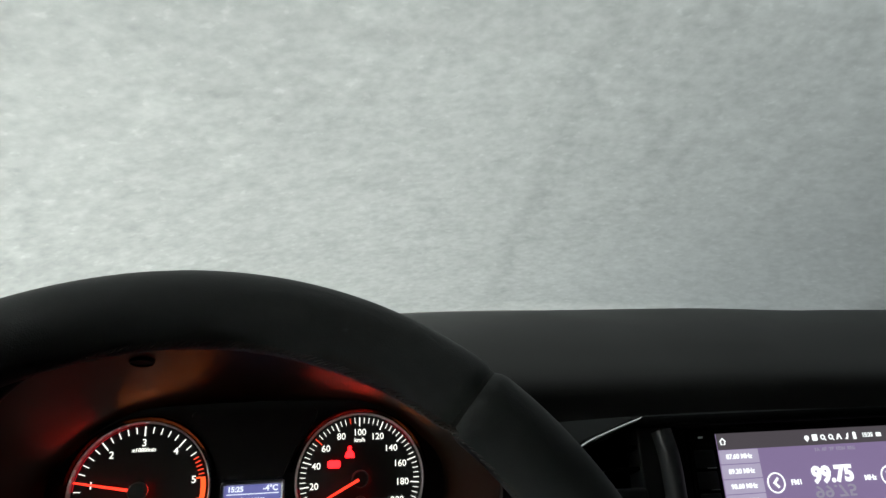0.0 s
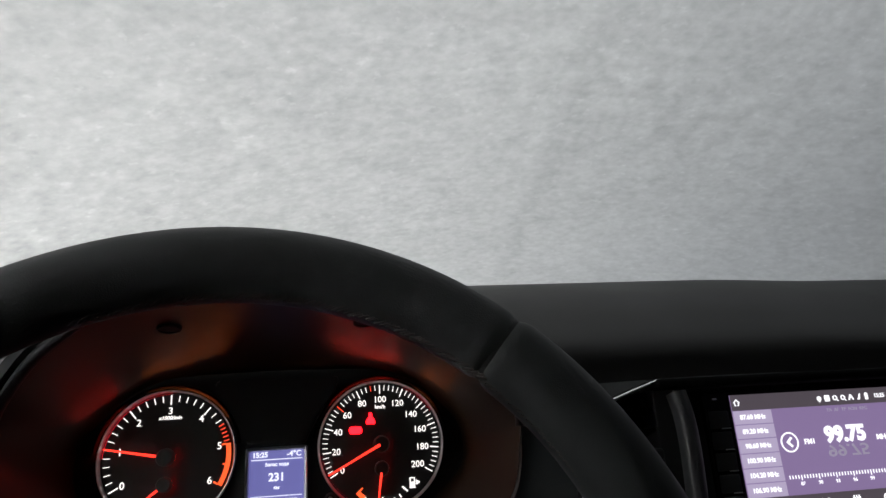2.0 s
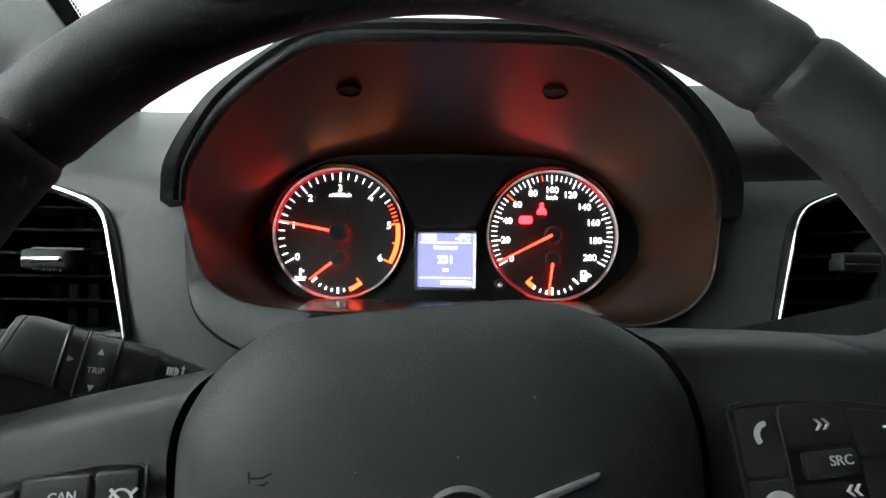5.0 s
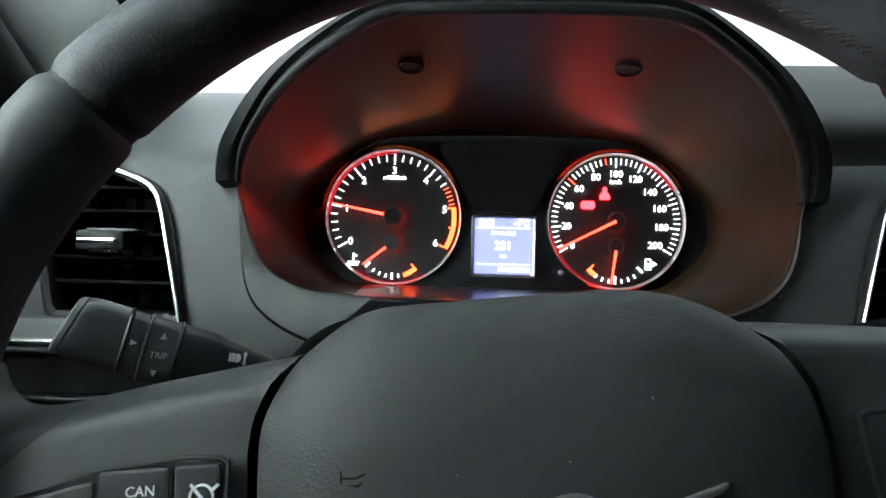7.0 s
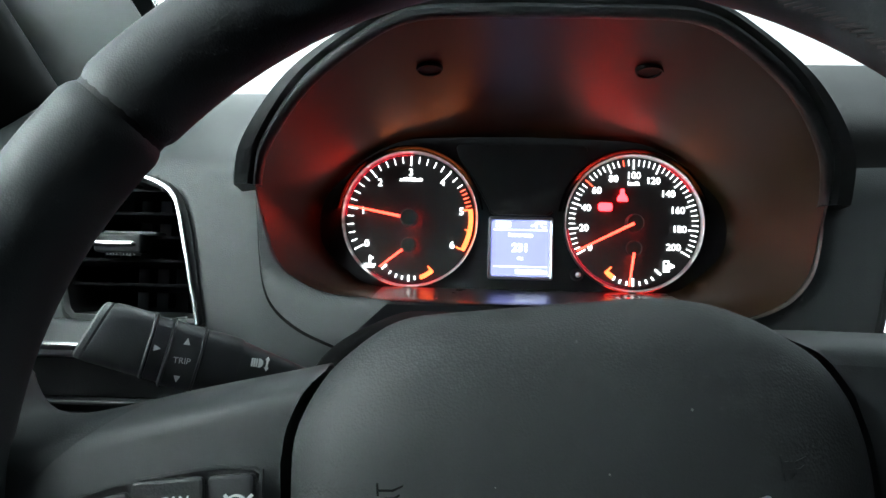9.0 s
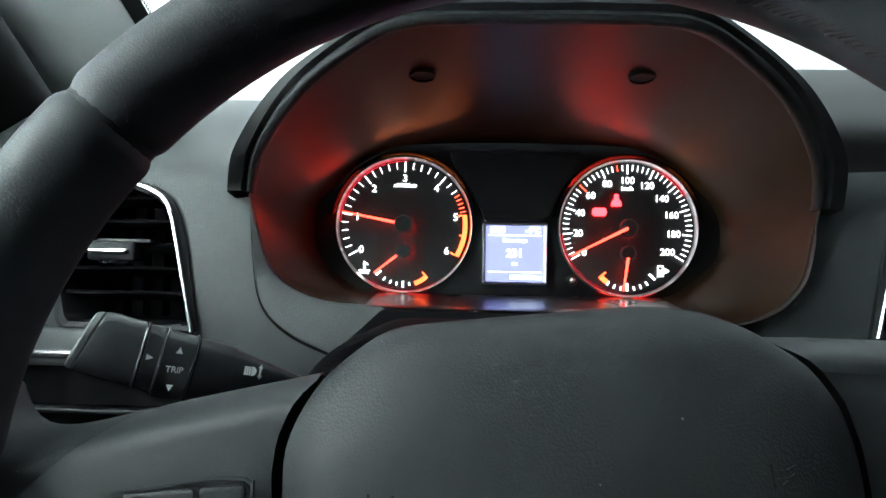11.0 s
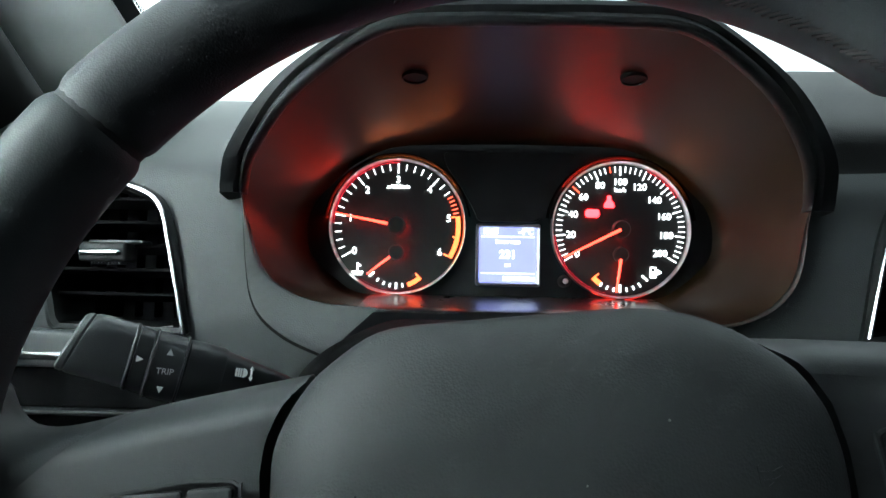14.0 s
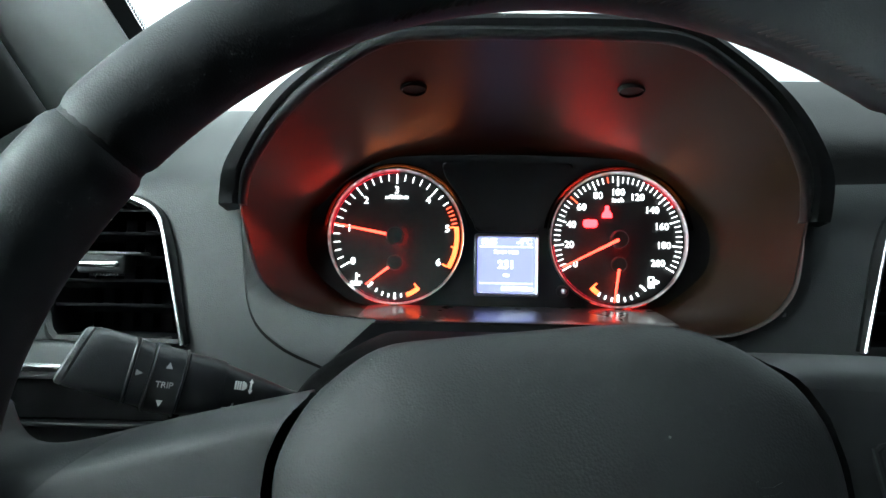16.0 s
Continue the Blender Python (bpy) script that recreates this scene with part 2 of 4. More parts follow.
def spline(points, n, closed=False):
    """n points evenly along a Catmull-Rom curve through the points."""
    p = [Vector(q) for q in points]
    k = len(p)
    out = []
    spans = k if closed else k - 1
    for i in range(spans):
        a, b, c, d = (p[(i + j) % k] if closed else p[min(max(i + j, 0), k - 1)] for j in (-1, 0, 1, 2))
        for s in range(24):
            t = s / 24
            out.append(0.5 * ((2 * b) + (c - a) * t + (2 * a - 5 * b + 4 * c - d) * t * t + (3 * b - a - 3 * c + d) * t ** 3))
    out.append(p[0] if closed else p[-1])
    acc = [0.0]
    for a, b in zip(out, out[1:]):
        acc.append(acc[-1] + (b - a).length)
    res, j = [], 0
    for i in range(n):
        want = acc[-1] * i / (n if closed else n - 1)
        while j < len(out) - 2 and acc[j + 1] < want:
            j += 1
        seg = acc[j + 1] - acc[j]
        res.append(out[j].lerp(out[j + 1], (want - acc[j]) / seg if seg > 1e-12 else 0))
    return res


def loft(rings, closed=True, cap0=False, cap1=False):
    """A skin over rings of equally many points."""
    bm = bmesh.new()
    vs = [[bm.verts.new(p) for p in r] for r in rings]
    for a, b in zip(vs, vs[1:]):
        k = len(a)
        for i in range(k if closed else k - 1):
            j = (i + 1) % k
            bm.faces.new((a[i], a[j], b[j], b[i]))
    if cap0:
        bm.faces.new(vs[0])
    if cap1:
        bm.faces.new(vs[-1])
    return bm


def prism(outline, y0, y1, bevel=0.0, segments=2):
    """A plate: an outline of (x, z), from y0 (the driver's side) to y1, with rounded front edges."""
    bm = bmesh.new()
    front = [bm.verts.new((x, y0, z)) for x, z in outline]
    back = [bm.verts.new((x, y1, z)) for x, z in outline]
    f = bm.faces.new(front)
    bm.faces.new(back[::-1])
    k = len(outline)
    for i in range(k):
        bm.faces.new((front[i], back[i], back[(i + 1) % k], front[(i + 1) % k]))
    if bevel:
        bmesh.ops.bevel(bm, geom=list(f.edges), offset=bevel, segments=segments, affect="EDGES", profile=0.5, clamp_overlap=True)
    return bm


def box(x0, x1, y0, y1, z0, z1, bevel=0.0, segments=2):
    bm = bmesh.new()
    bmesh.ops.create_cube(bm, size=1, matrix=Matrix.LocRotScale(((x0 + x1) / 2, (y0 + y1) / 2, (z0 + z1) / 2), None, (x1 - x0, y1 - y0, z1 - z0)))
    if bevel:
        bmesh.ops.bevel(bm, geom=bm.edges[:], offset=bevel, segments=segments, affect="EDGES", profile=0.5, clamp_overlap=True)
    return bm


def rounded(points, r, n=5):
    """The corners of an outline, rounded."""
    out, k = [], len(points)
    for i in range(k):
        p, a, b = Vector(points[i]), Vector(points[i - 1]), Vector(points[(i + 1) % k])
        ra = min(r, (a - p).length * 0.45)
        rb = min(r, (b - p).length * 0.45)
        s, e = p + (a - p).normalized() * ra, p + (b - p).normalized() * rb
        for j in range(n + 1):
            t = j / n
            out.append(tuple((1 - t) ** 2 * s + 2 * t * (1 - t) * p + t * t * e))
    return out


def turned(profile, n=64, arc=(0, 360)):
    """A turned piece round the y axis: profile of (radius, y)."""
    bm = bmesh.new()
    whole = arc[1] - arc[0] >= 360
    cols = []
    for i in range(n if whole else n + 1):
        a = radians(arc[0] + (arc[1] - arc[0]) * i / n)
        cols.append([bm.verts.new((r * math.cos(a), y, r * math.sin(a))) for r, y in profile])
    for i in range(n):
        a, b = cols[i], cols[(i + 1) % len(cols)]
        for j in range(len(profile) - 1):
            bm.faces.new((a[j], b[j], b[j + 1], a[j + 1]))
    bmesh.ops.remove_doubles(bm, verts=bm.verts[:], dist=1e-7)
    return bm


def sweep(path, section, ups=None, cap=True, closed=False):
    """A section of (side, up) moved along a path."""
    rings = []
    k = len(path)
    for i, p in enumerate(path):
        a, b = (path[i - 1], path[(i + 1) % k]) if closed else (path[max(i - 1, 0)], path[min(i + 1, k - 1)])
        d = (Vector(b) - Vector(a)).normalized()
        up = Vector(ups[i] if ups else (0, -1, 0))
        side = d.cross(up).normalized()
        up = side.cross(d).normalized()
        rings.append([Vector(p) + side * s + up * u for s, u in section])
    if closed:
        rings.append(rings[0])
    bm = loft(rings, True, cap and not closed, cap and not closed)
    if closed:
        bmesh.ops.remove_doubles(bm, verts=bm.verts[:], dist=1e-7)
    return bm


def text_mesh(body, size, depth=0.0004, align="CENTER", bold=0.0, shear=0.0):
    """Letters that stand upright in the plane of the dials, centred on their height."""
    cu = bpy.data.curves.new("letters", "FONT")
    cu.body, cu.size, cu.extrude, cu.align_x, cu.align_y, cu.offset, cu.shear = body, size, depth / 2, align, "CENTER", bold, shear
    cu.resolution_u = 3
    ob = bpy.data.objects.new("letters", cu)
    scene.collection.objects.link(ob)
    me = bpy.data.meshes.new_from_object(ob.evaluated_get(bpy.context.evaluated_depsgraph_get()))
    bpy.data.objects.remove(ob)
    bpy.data.curves.remove(cu)
    me.transform(Euler((radians(90), 0, 0)).to_matrix().to_4x4())
    me.materials.clear()
    return me


def at(x, y, z, turn=0.0):
    """A pose in the plane of the dials, turned anticlockwise as the driver sees it."""
    return Matrix.Translation((x, y, z)) @ Matrix.Rotation(radians(-turn), 4, "Y")


def inside(x, z, outline):
    hit, k = False, len(outline)
    for i in range(k):
        (x0, z0), (x1, z1) = outline[i], outline[i - 1]
        if (z0 > z) != (z1 > z) and x < (x1 - x0) * (z - z0) / (z1 - z0) + x0:
            hit = not hit
    return hit


def mirror(points):
    """The outline from its right half, given from the bottom to the top."""
    return list(points) + [(-p[0], *p[1:]) for p in points[-2:0:-1]]


# ---------------------------------------------------------------- outlines of the driver's place, in the plane of the dials
FACE = mirror([(0, -.047), (.050, -.047), (.095, -.045), (.112, -.037), (.130, -.020), (.1335, -.002), (.1295, .014),
               (.1185, .0265), (.1060, .0390), (.0930, .0468), (.0790, .0525), (.062, .0545), (.030, .0555), (0, .056)])
LIP_RIGHT = [(0, -.055, -.053), (.060, -.055, -.0535), (.090, -.055, -.0553), (.112, -.055, -.0575), (.1250, -.055, -.0562), (.1410, -.055, -.0492), (.1515, -.055, -.0395), (.1580, -.055, -.0271),
             (.1615, -.057, -.005), (.1608, -.065, .010), (.1508, -.085, .032), (.1263, -.105, .057), (.0953, -.120, .0755), (.0693, -.1275, .0852), (.0330, -.130, .0864), (.0028, -.130, .0865)]
LIP_LEFT = [(-.0272, -.130, .0864), (-.0637, -.1275, .0852), (-.0897, -.120, .0755), (-.1207, -.105, .057), (-.1450, -.085, .032), (-.1545, -.065, .012), (-.1530, -.057, -.005), (-.1470, -.055, -.0255),
            (-.1390, -.055, -.0368), (-.1260, -.055, -.0450), (-.1126, -.055, -.0490), (-.0990, -.055, -.0506), (-.060, -.055, -.0525)]
LIP = LIP_RIGHT + LIP_LEFT
# the edge of the surround: hard by the lip on one side, a wider sweep on the other
GROOVE = [(.1630, .014), (.1628, -.006), (.1592, -.0278), (.1527, -.0405), (.1420, -.0503), (.1256, -.0574), (.1105, -.0593), (.060, -.066), (0, -.078), (-.060, -.084), (-.100, -.0808), (-.1143, -.0766), (-.1307, -.0690), (-.1441, -.0581),
          (-.1508, -.0453), (-.1538, -.0280), (-.1558, -.0065), (-.1576, .018)]
CUT = [(x + (.0026 if x > .05 else .0006), z - (.0022 if x > .05 else -.0004)) for x, z in GROOVE] + [(-.1495, .034), (-.1255, .060), (-.0935, .079), (-.0665, .0875), (.0025, .0895), (.0715, .0875), (.0985, .079), (.1305, .060), (.1545, .034)]
VENT = [(-.268, -.067), (-.1885, -.0685), (-.1995, -.013), (-.2045, .003), (-.212, .011), (-.255, .0265), (-.275, .026), (-.277, -.02)]


# ---------------------------------------------------------------- the cabin that closes the place (world metres)
def structure(name, bm, mat, label, category, smooth=None):
    return tagged(part(name, bm, mat, None, smooth=smooth), label, category, kind="structure")


def world_sheet(corners, thick):
    """A flat plate on its corners, with thickness."""
    bm = bmesh.new()
    ring = [Vector(p) for p in corners]
    k = len(ring)
    n = (ring[1] - ring[0]).cross(ring[-1] - ring[0]).normalized() * thick
    top = [bm.verts.new(p) for p in ring]
    low = [bm.verts.new(p + n) for p in ring]
    bm.faces.new(top)
    bm.faces.new(low[::-1])
    for i in range(k):
        bm.faces.new((top[i], low[i], low[(i + 1) % k], top[(i + 1) % k]))
    return bm


structure("floor", box(-.40, 1.18, -1.5, .80, -.03, 0), CABIN_MAT, "dark carpeted cabin floor", "floor")
structure("ceiling", box(-.40, 1.18, -1.5, -.16, 1.24, 1.27), ROOF_MAT, "dark grey cloth roof lining", "ceiling")
# unseen and without a rear window, so that no light comes from behind
structure("wall_back", box(-.40, 1.18, -1.53, -1.5, 0, 1.24), CABIN_MAT, "dark unseen rear wall, closed to cut light from behind", "wall")
structure("wall_right", box(1.15, 1.18, -1.5, .60, 0, 1.24), CABIN_MAT, "dark plain passenger side wall", "wall")
structure("wall_front", box(-.39, 1.15, .76, .79, 0, .66), CABIN_MAT, "dark bulkhead behind the dashboard", "wall")
# driver's side: a lower door panel, an unseen wall at the back that limits the window's light, a sail panel at the
# front, and the frosted window between them
structure("door_1", box(-.43, -.395, -1.5, .346, 0, .74, .004), DARK_MATT, "dark lower panel of the closed driver door", "door")
structure("wall_left", box(-.43, -.40, -1.5, -.48, .74, 1.27), CABIN_MAT, "dark unseen wall behind the driver, limiting the window light", "wall")
structure("trim", world_sheet([(-.392, -.15, .70), (-.392, .40, .70), (-.392, -.018, .993), (-.392, -.148, 1.083)], -.016), DARK_MATT, "black sail panel at the front of the driver window", "trim")
structure("wall_front_left", box(-.43, -.395, .346, .80, 0, .655), CABIN_MAT, "dark side of the footwell", "wall")
structure("window_1", world_sheet([(-.41, -.48, .74), (-.41, -.15, .74), (-.41, -.15, 1.083), (-.41, -.376, 1.243), (-.41, -.48, 1.243)], -.004), FROST_THIN, "frosted driver door window letting in daylight", "window")

# windscreen: bowed, under frost and snow
rows = []
for i in range(25):
    u = i / 24
    rows.append([])
    for j in range(33):
        v = j / 32 * 2 - 1
        rows[-1].append((.33 + v * (.74 - .04 * u), .73 - .92 * u - .28 * v * v * (1 - .3 * u), .68 + .58 * u - .012 * v * v))
bm = loft(rows, closed=False)
bmesh.ops.solidify(bm, geom=bm.faces[:], thickness=.005)
windscreen = thing("windscreen", (0, .6, .7), "windscreen wholly covered with grey frost and snow", "windscreen", kind="structure", m=Matrix())
part("pane", bm, FROST, windscreen, smooth=60)


# ---------------------------------------------------------------- dashboard
def ease(a, b, x):
    t = min(max((x - a) / (b - a), 0), 1)
    return t * t * (3 - 2 * t)


CI = C.inverted()


def dash_profile(x):
    """The dashboard's section at x, from the windscreen down to the knees, in the plane of the dials."""
    h = .073 + .027 * ease(-.16, .16, x) - .004 * ease(.40, .55, x) - .008 * ease(.55, 1.1, x)
    top = [(.72, h - .110), (.60, h - .085), (.45, h - .058), (.30, h - .030), (.20, h - .010), (.14, h - .001), (.09, h - .001), (.05, h - .006), (.01, h - .0165), (-.025, h - .0315 + .002 * ease(-.1, .1, -x))]
    reach = (.59 - .27 * min(abs(x - .33) / .74, 1.05) ** 2) / .62
    sink = .075 * ease(-.345, -.385, x)  # the end beside the door drops away
    pts = []
    for y, z in top:
        y, z = (.1 + (y - .1) * reach if y > .1 else y), z - sink
        p = CI @ Vector((x, y, z + BASE_Z))
        pts.append((p.y, p.z))
    low = .034 if x > 0 else .031
    pts = [p for p in pts if p[1] > low + .004]
    pts += [(-.046, low), (-.051, .020), (-.052, .0), (-.052, -.03), (-.051, -.065), (-.046, -.095), (-.036, -.12), (-.02, -.16), (0.02, -.23), (.07, -.33)]
    return spline([(0, y, z) for y, z in pts], 150)


vent_hole = [(-.2655, -.0645), (-.1912, -.0660), (-.2018, -.012), (-.2062, .001), (-.2130, .0085), (-.255, .0240), (-.272, .0235), (-.2745, -.02)]
vent_right = [(.0072 - x, z + .003) for x, z in VENT]
xs = [-.39 + 1.44 * i / 420 for i in range(421)]
grid = []
for x in xs:
    grid.append([(x, p.y, p.z) for p in dash_profile(x)])
verts, index, faces = [], {}, []
for i, col in enumerate(grid):
    for j, p in enumerate(col):
        index[i, j] = len(verts)
        verts.append(p)
for i in range(420):
    for j in range(149):
        x = (grid[i][j][0] + grid[i + 1][j][0]) / 2
        y = (grid[i][j][1] + grid[i][j + 1][1]) / 2
        z = (grid[i][j][2] + grid[i][j + 1][2]) / 2
        if y < .06 and (inside(x, z, CUT) or inside(x, z, VENT) or inside(x, z, vent_right) or (.262 < x < .52 and -.13 < z < .026)):
            continue
        faces.append((index[i, j], index[i, j + 1], index[i + 1, j + 1], index[i + 1, j]))
dashboard = thing("dashboard", (0, .0, -.3), "dark grey soft plastic dashboard under the windscreen", "dashboard")
for name, wanted, mat, label in (("top_pad", lambda x, z: z > .030 and x > -.12, SOFT_PAD, "soft dark grey top pad"), ("fascia", lambda x, z: -.100 < z and (z <= .030 or x <= -.12), TRIM_GREY, "grained grey fascia"),
                                 ("knee_panel", lambda x, z: z <= -.100, TRIM_GREY, "grey lower knee panel")):
    keep = [f for f in faces if wanted(sum(verts[k][0] for k in f) / 4, sum(verts[k][2] for k in f) / 4)]
    used = sorted({k for f in keep for k in f})
    again = {k: n for n, k in enumerate(used)}
    me = bpy.data.meshes.new(name)
    me.from_pydata([verts[k] for k in used], [], [[again[k] for k in f] for f in keep])
    part(name, me, mat, dashboard, label, smooth=60)

# ---------------------------------------------------------------- instrument cluster: cowl, hood, gauge face
cluster = thing("instrument_cluster", (0, 0, -.05), "lit instrument cluster in a deep dark hooded cowl", "instrument cluster")
N = 144
face_ring = spline([(x, 0, z) for x, z in FACE], N, True)
lip_ring = spline(LIP, N, True)
rings = []
for s in (0, .04, .12, .3, .5, .7, .88, .97, 1.0):
    bulge = .004 * math.sin(math.pi * s)
    rings.append([a.lerp(b, s) + Vector((a.x * .035, 0, a.z * .05)).normalized() * bulge for a, b in zip(face_ring, lip_ring)])
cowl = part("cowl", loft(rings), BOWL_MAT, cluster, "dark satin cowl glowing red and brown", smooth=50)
for sx in (-1, 1):
    # the two small round openings in the roof of the cowl
    p = Vector((sx * .0595 + .002, -.0762, .0754))
    hole = turned([(.0075, .0020), (.0072, -.0008), (.0068, -.0012), (.0063, -.0010), (.0061, -.0002), (.0001, -.0002)], 28)
    part("hole", hole, DARK_MATT, cowl, "small dark round hole", 40,
         Matrix.Translation(p) @ Matrix.Rotation(radians(76), 4, "X") @ Matrix.Diagonal((1, 1, .8, 1)))
back = bmesh.new()
back.faces.new([back.verts.new(p + Vector((p.x, 0, p.z)).normalized() * .002 + Vector((0, .0015, 0))) for p in face_ring])
plate = part("face_plate", back, FACE_MAT, cluster, "black gauge face plate")
inset = rounded([(-.044, .050), (-.041, .040), (-.031, .026), (-.022, .010), (-.020, .004), (.020, .004), (.022, .010), (.031, .026), (.041, .040), (.044, .050)], .004)
part("inset_panel", prism(inset, -.0040, .001, .0018, 4), FACE_MAT, plate, "smooth black raised panel", 40)
prof = [(.0, -.0452), (-.016, -.0468), (-.036, -.0495), (-.048, -.0514), (-.0540, -.0524), (-.0554, -.0532), (-.0556, -.0545)]
part("ledge", loft([[Vector((x, y, z)) for y, z in prof] for x in (-.090, -.07, -.03, 0, .03, .07, .094)], False), LEDGE_MAT, cluster, "shiny black ledge under the dials", 40)

# hood: the visor over the cowl, from one end round the top to the other
half = [(.158, -.064, .006), (.1575, -.067, .012), (.148, -.085, .032), (.1235, -.105, .057), (.0925, -.120, .0755), (.0665, -.1275, .0852), (.030, -.130, .0864), (0, -.130, .0865)]
left = [(-x, y, z) for x, y, z in half[-2::-1]]
left[-2:] = [(-.1562, -.0705, .0165), (-.1574, -.0675, .0112)]  # this end is shorter
inner = spline([(x + .003, y, z) for x, y, z in half + left], 97)
hood_rings = []
for i, p in enumerate(inner):
    f = abs(i / 96 * 2 - 1)
    out = Vector((p.x * .55 * ease(.15, .9, f) + p.x * .02, 0, max(p.z, .0) * .9 * (1 - ease(.55, 1, f)) + .0005)).normalized()
    w = .0074 + .0053 * ease(.45, .95, f)
    rear = .015 if f < .9 else .010
    lip = .0048 - .0022 * ease(.80, 1, f)
    ring = [p + out * .0012 + Vector((0, .014, 0)), p - out * lip * .7 + Vector((0, .005, 0)), p - out * lip + Vector((0, .0015, 0)), p - out * lip + Vector((0, -.0012, 0)), p - out * lip * .72 + Vector((0, -.0030, 0)),
            p - out * lip * .3 + Vector((0, -.0036, 0)), p + out * .0002 + Vector((0, -.0028, 0)), p + out * .0012 + Vector((0, -.0014, 0)), p + out * .0020 + Vector((0, -.0026, 0)), p + out * .0034 + Vector((0, -.0042, 0)),
            p + out * (w - .0015) + Vector((0, -.0035, 0)), p + out * w + Vector((0, -.0005, 0)), p + out * (w + .004) + Vector((0, .03, -.002)), p + out * (w + .004) + Vector((0, .085, -.010)),
            p + out * .001 + Vector((0, .085, -.010))]
    hood_rings.append(ring)
part("hood", loft(hood_rings, True, True, True), BLACK_PLASTIC, cluster, "black visor hood arching over the dials", smooth=40)

# grey surround below the hood, out to a groove
gro_half = spline([(x, -.058, z) for x, z in GROOVE], 97)
lip_half = spline([(x * 1.004, y - .0004, z - .0004) for x, y, z in [(.1590, -.0695, .0150)] + LIP_RIGHT[9::-1] + LIP_LEFT[:4:-1] + [(-.1520, -.0720, .0200)]], 97)
rings = [[Vector((p.x * 1.012, p.y + .004, p.z * 1.02 - .0006)) for p in lip_half], lip_half, [a.lerp(b, .06) + Vector((0, -.0012, 0)) for a, b in zip(lip_half, gro_half)],
         [a.lerp(b, .9) + Vector((0, -.001, 0)) for a, b in zip(lip_half, gro_half)], gro_half, [p + Vector((0, .0085, 0)) for p in gro_half],
         [Vector((p.x * 1.03, -.0492, p.z * 1.04 - .001)) for p in gro_half]]
for cuts in ([((-.0765, 0, 0), (1, 0, 0)), ((-.0770, 0, -.0515), (.6856, 0, -.7280))], [((.098, 0, 0), (-1, 0, 0))]):
    # it stops at either side of the opening for the steering column
    bm = loft(rings, closed=False)
    for co, no in cuts:
        bmesh.ops.bisect_plane(bm, geom=bm.verts[:] + bm.edges[:] + bm.faces[:], plane_co=co, plane_no=no, clear_outer=True)
    part("surround", bm, TRIM_GREY, cluster, "grey plastic surround", smooth=50)
rings = [[Vector((p.x, -.0535, p.z)) for p in gro_half[50:]], [Vector((p.x * 1.013, -.0535, p.z - .0022)) for p in gro_half[50:]]]
part("groove", loft(rings, closed=False), SHROUD_MAT, cluster)


# ---------------------------------------------------------------- dials
def polar(r, deg):
    return r * math.cos(radians(deg)), r * math.sin(radians(deg))


def band(r0, r1, a0, a1, y0=-.0006, y1=.0004, n=20):
    outline = [polar(r1, a0 + (a1 - a0) * i / n) for i in range(n + 1)] + [polar(r0, a1 + (a0 - a1) * i / n) for i in range(n + 1)]
    return prism(outline, y0, y1)


def dial(name, x, label):
    """A round gauge: disc, chrome ring and an inner wall lit red at its edge."""
    d = thing(name, (x, 0, -.045), label, "gauge")
    part("disc", turned([(.0445, .0005), (.0, .0005)], 72), DIAL_BLACK, d, m=at(x, -.0008, 0))
    part("ring", turned([(.0434, .0004), (.0437, -.0010), (.0443, -.0034), (.0447, -.0042), (.0451, -.0043), (.0453, -.0037), (.0453, .0010)], 96), RING_CHROME, d, "bright chrome ring", 35, at(x, 0, 0))
    return d


tick_meshes = {}


def tick(d, x, z, deg, r0, r1, wide, mat):
    """One mark of a scale, from radius r0 to r1."""
    key = (round(r1 - r0, 5), wide, mat.name)
    if key not in tick_meshes:
        me = bpy.data.meshes.new("tick")
        b = box(-wide / 2, wide / 2, -.0004, .0003, 0, r1 - r0)
        b.to_mesh(me)
        b.free()
        me.materials.append(mat)
        tick_meshes[key] = me
    px, pz = polar(r0, deg)
    part("tick", tick_meshes[key], None, d, m=at(x + px, -.0012, z + pz, deg - 90))


def needle(d, x, z, deg, r0, r1, w0, w1, y, mat):
    bm = prism([(-w0 / 2, r0), (w0 / 2, r0), (w1 / 2, r1), (0, r1 + w1 / 2), (-w1 / 2, r1)], y - .0007, y + .0007, .0003, 1)
    part("needle", bm, mat, d, "glowing orange-red needle", m=at(x, 0, z, deg - 90))


def hub(d, x, z, r, tall, label="black needle cap"):
    part("hub_light", turned([(r * .95, -tall * .30), (r * 1.02, -tall * .30), (r * 1.02, -tall * .42)], 24, (-110, 70)), HUB_GLOW, d, "red light escaping under the cap", m=at(x, -.0005, z))
    part("hub", turned([(r * .92, 0), (r * .92, -tall * .44), (r * 1.08, -tall * .45), (r * 1.04, -tall * .85), (r * .88, -tall), (.0, -tall * 1.02)], 40), CAP_MAT, d, label, 40, at(x, -.0005, z))


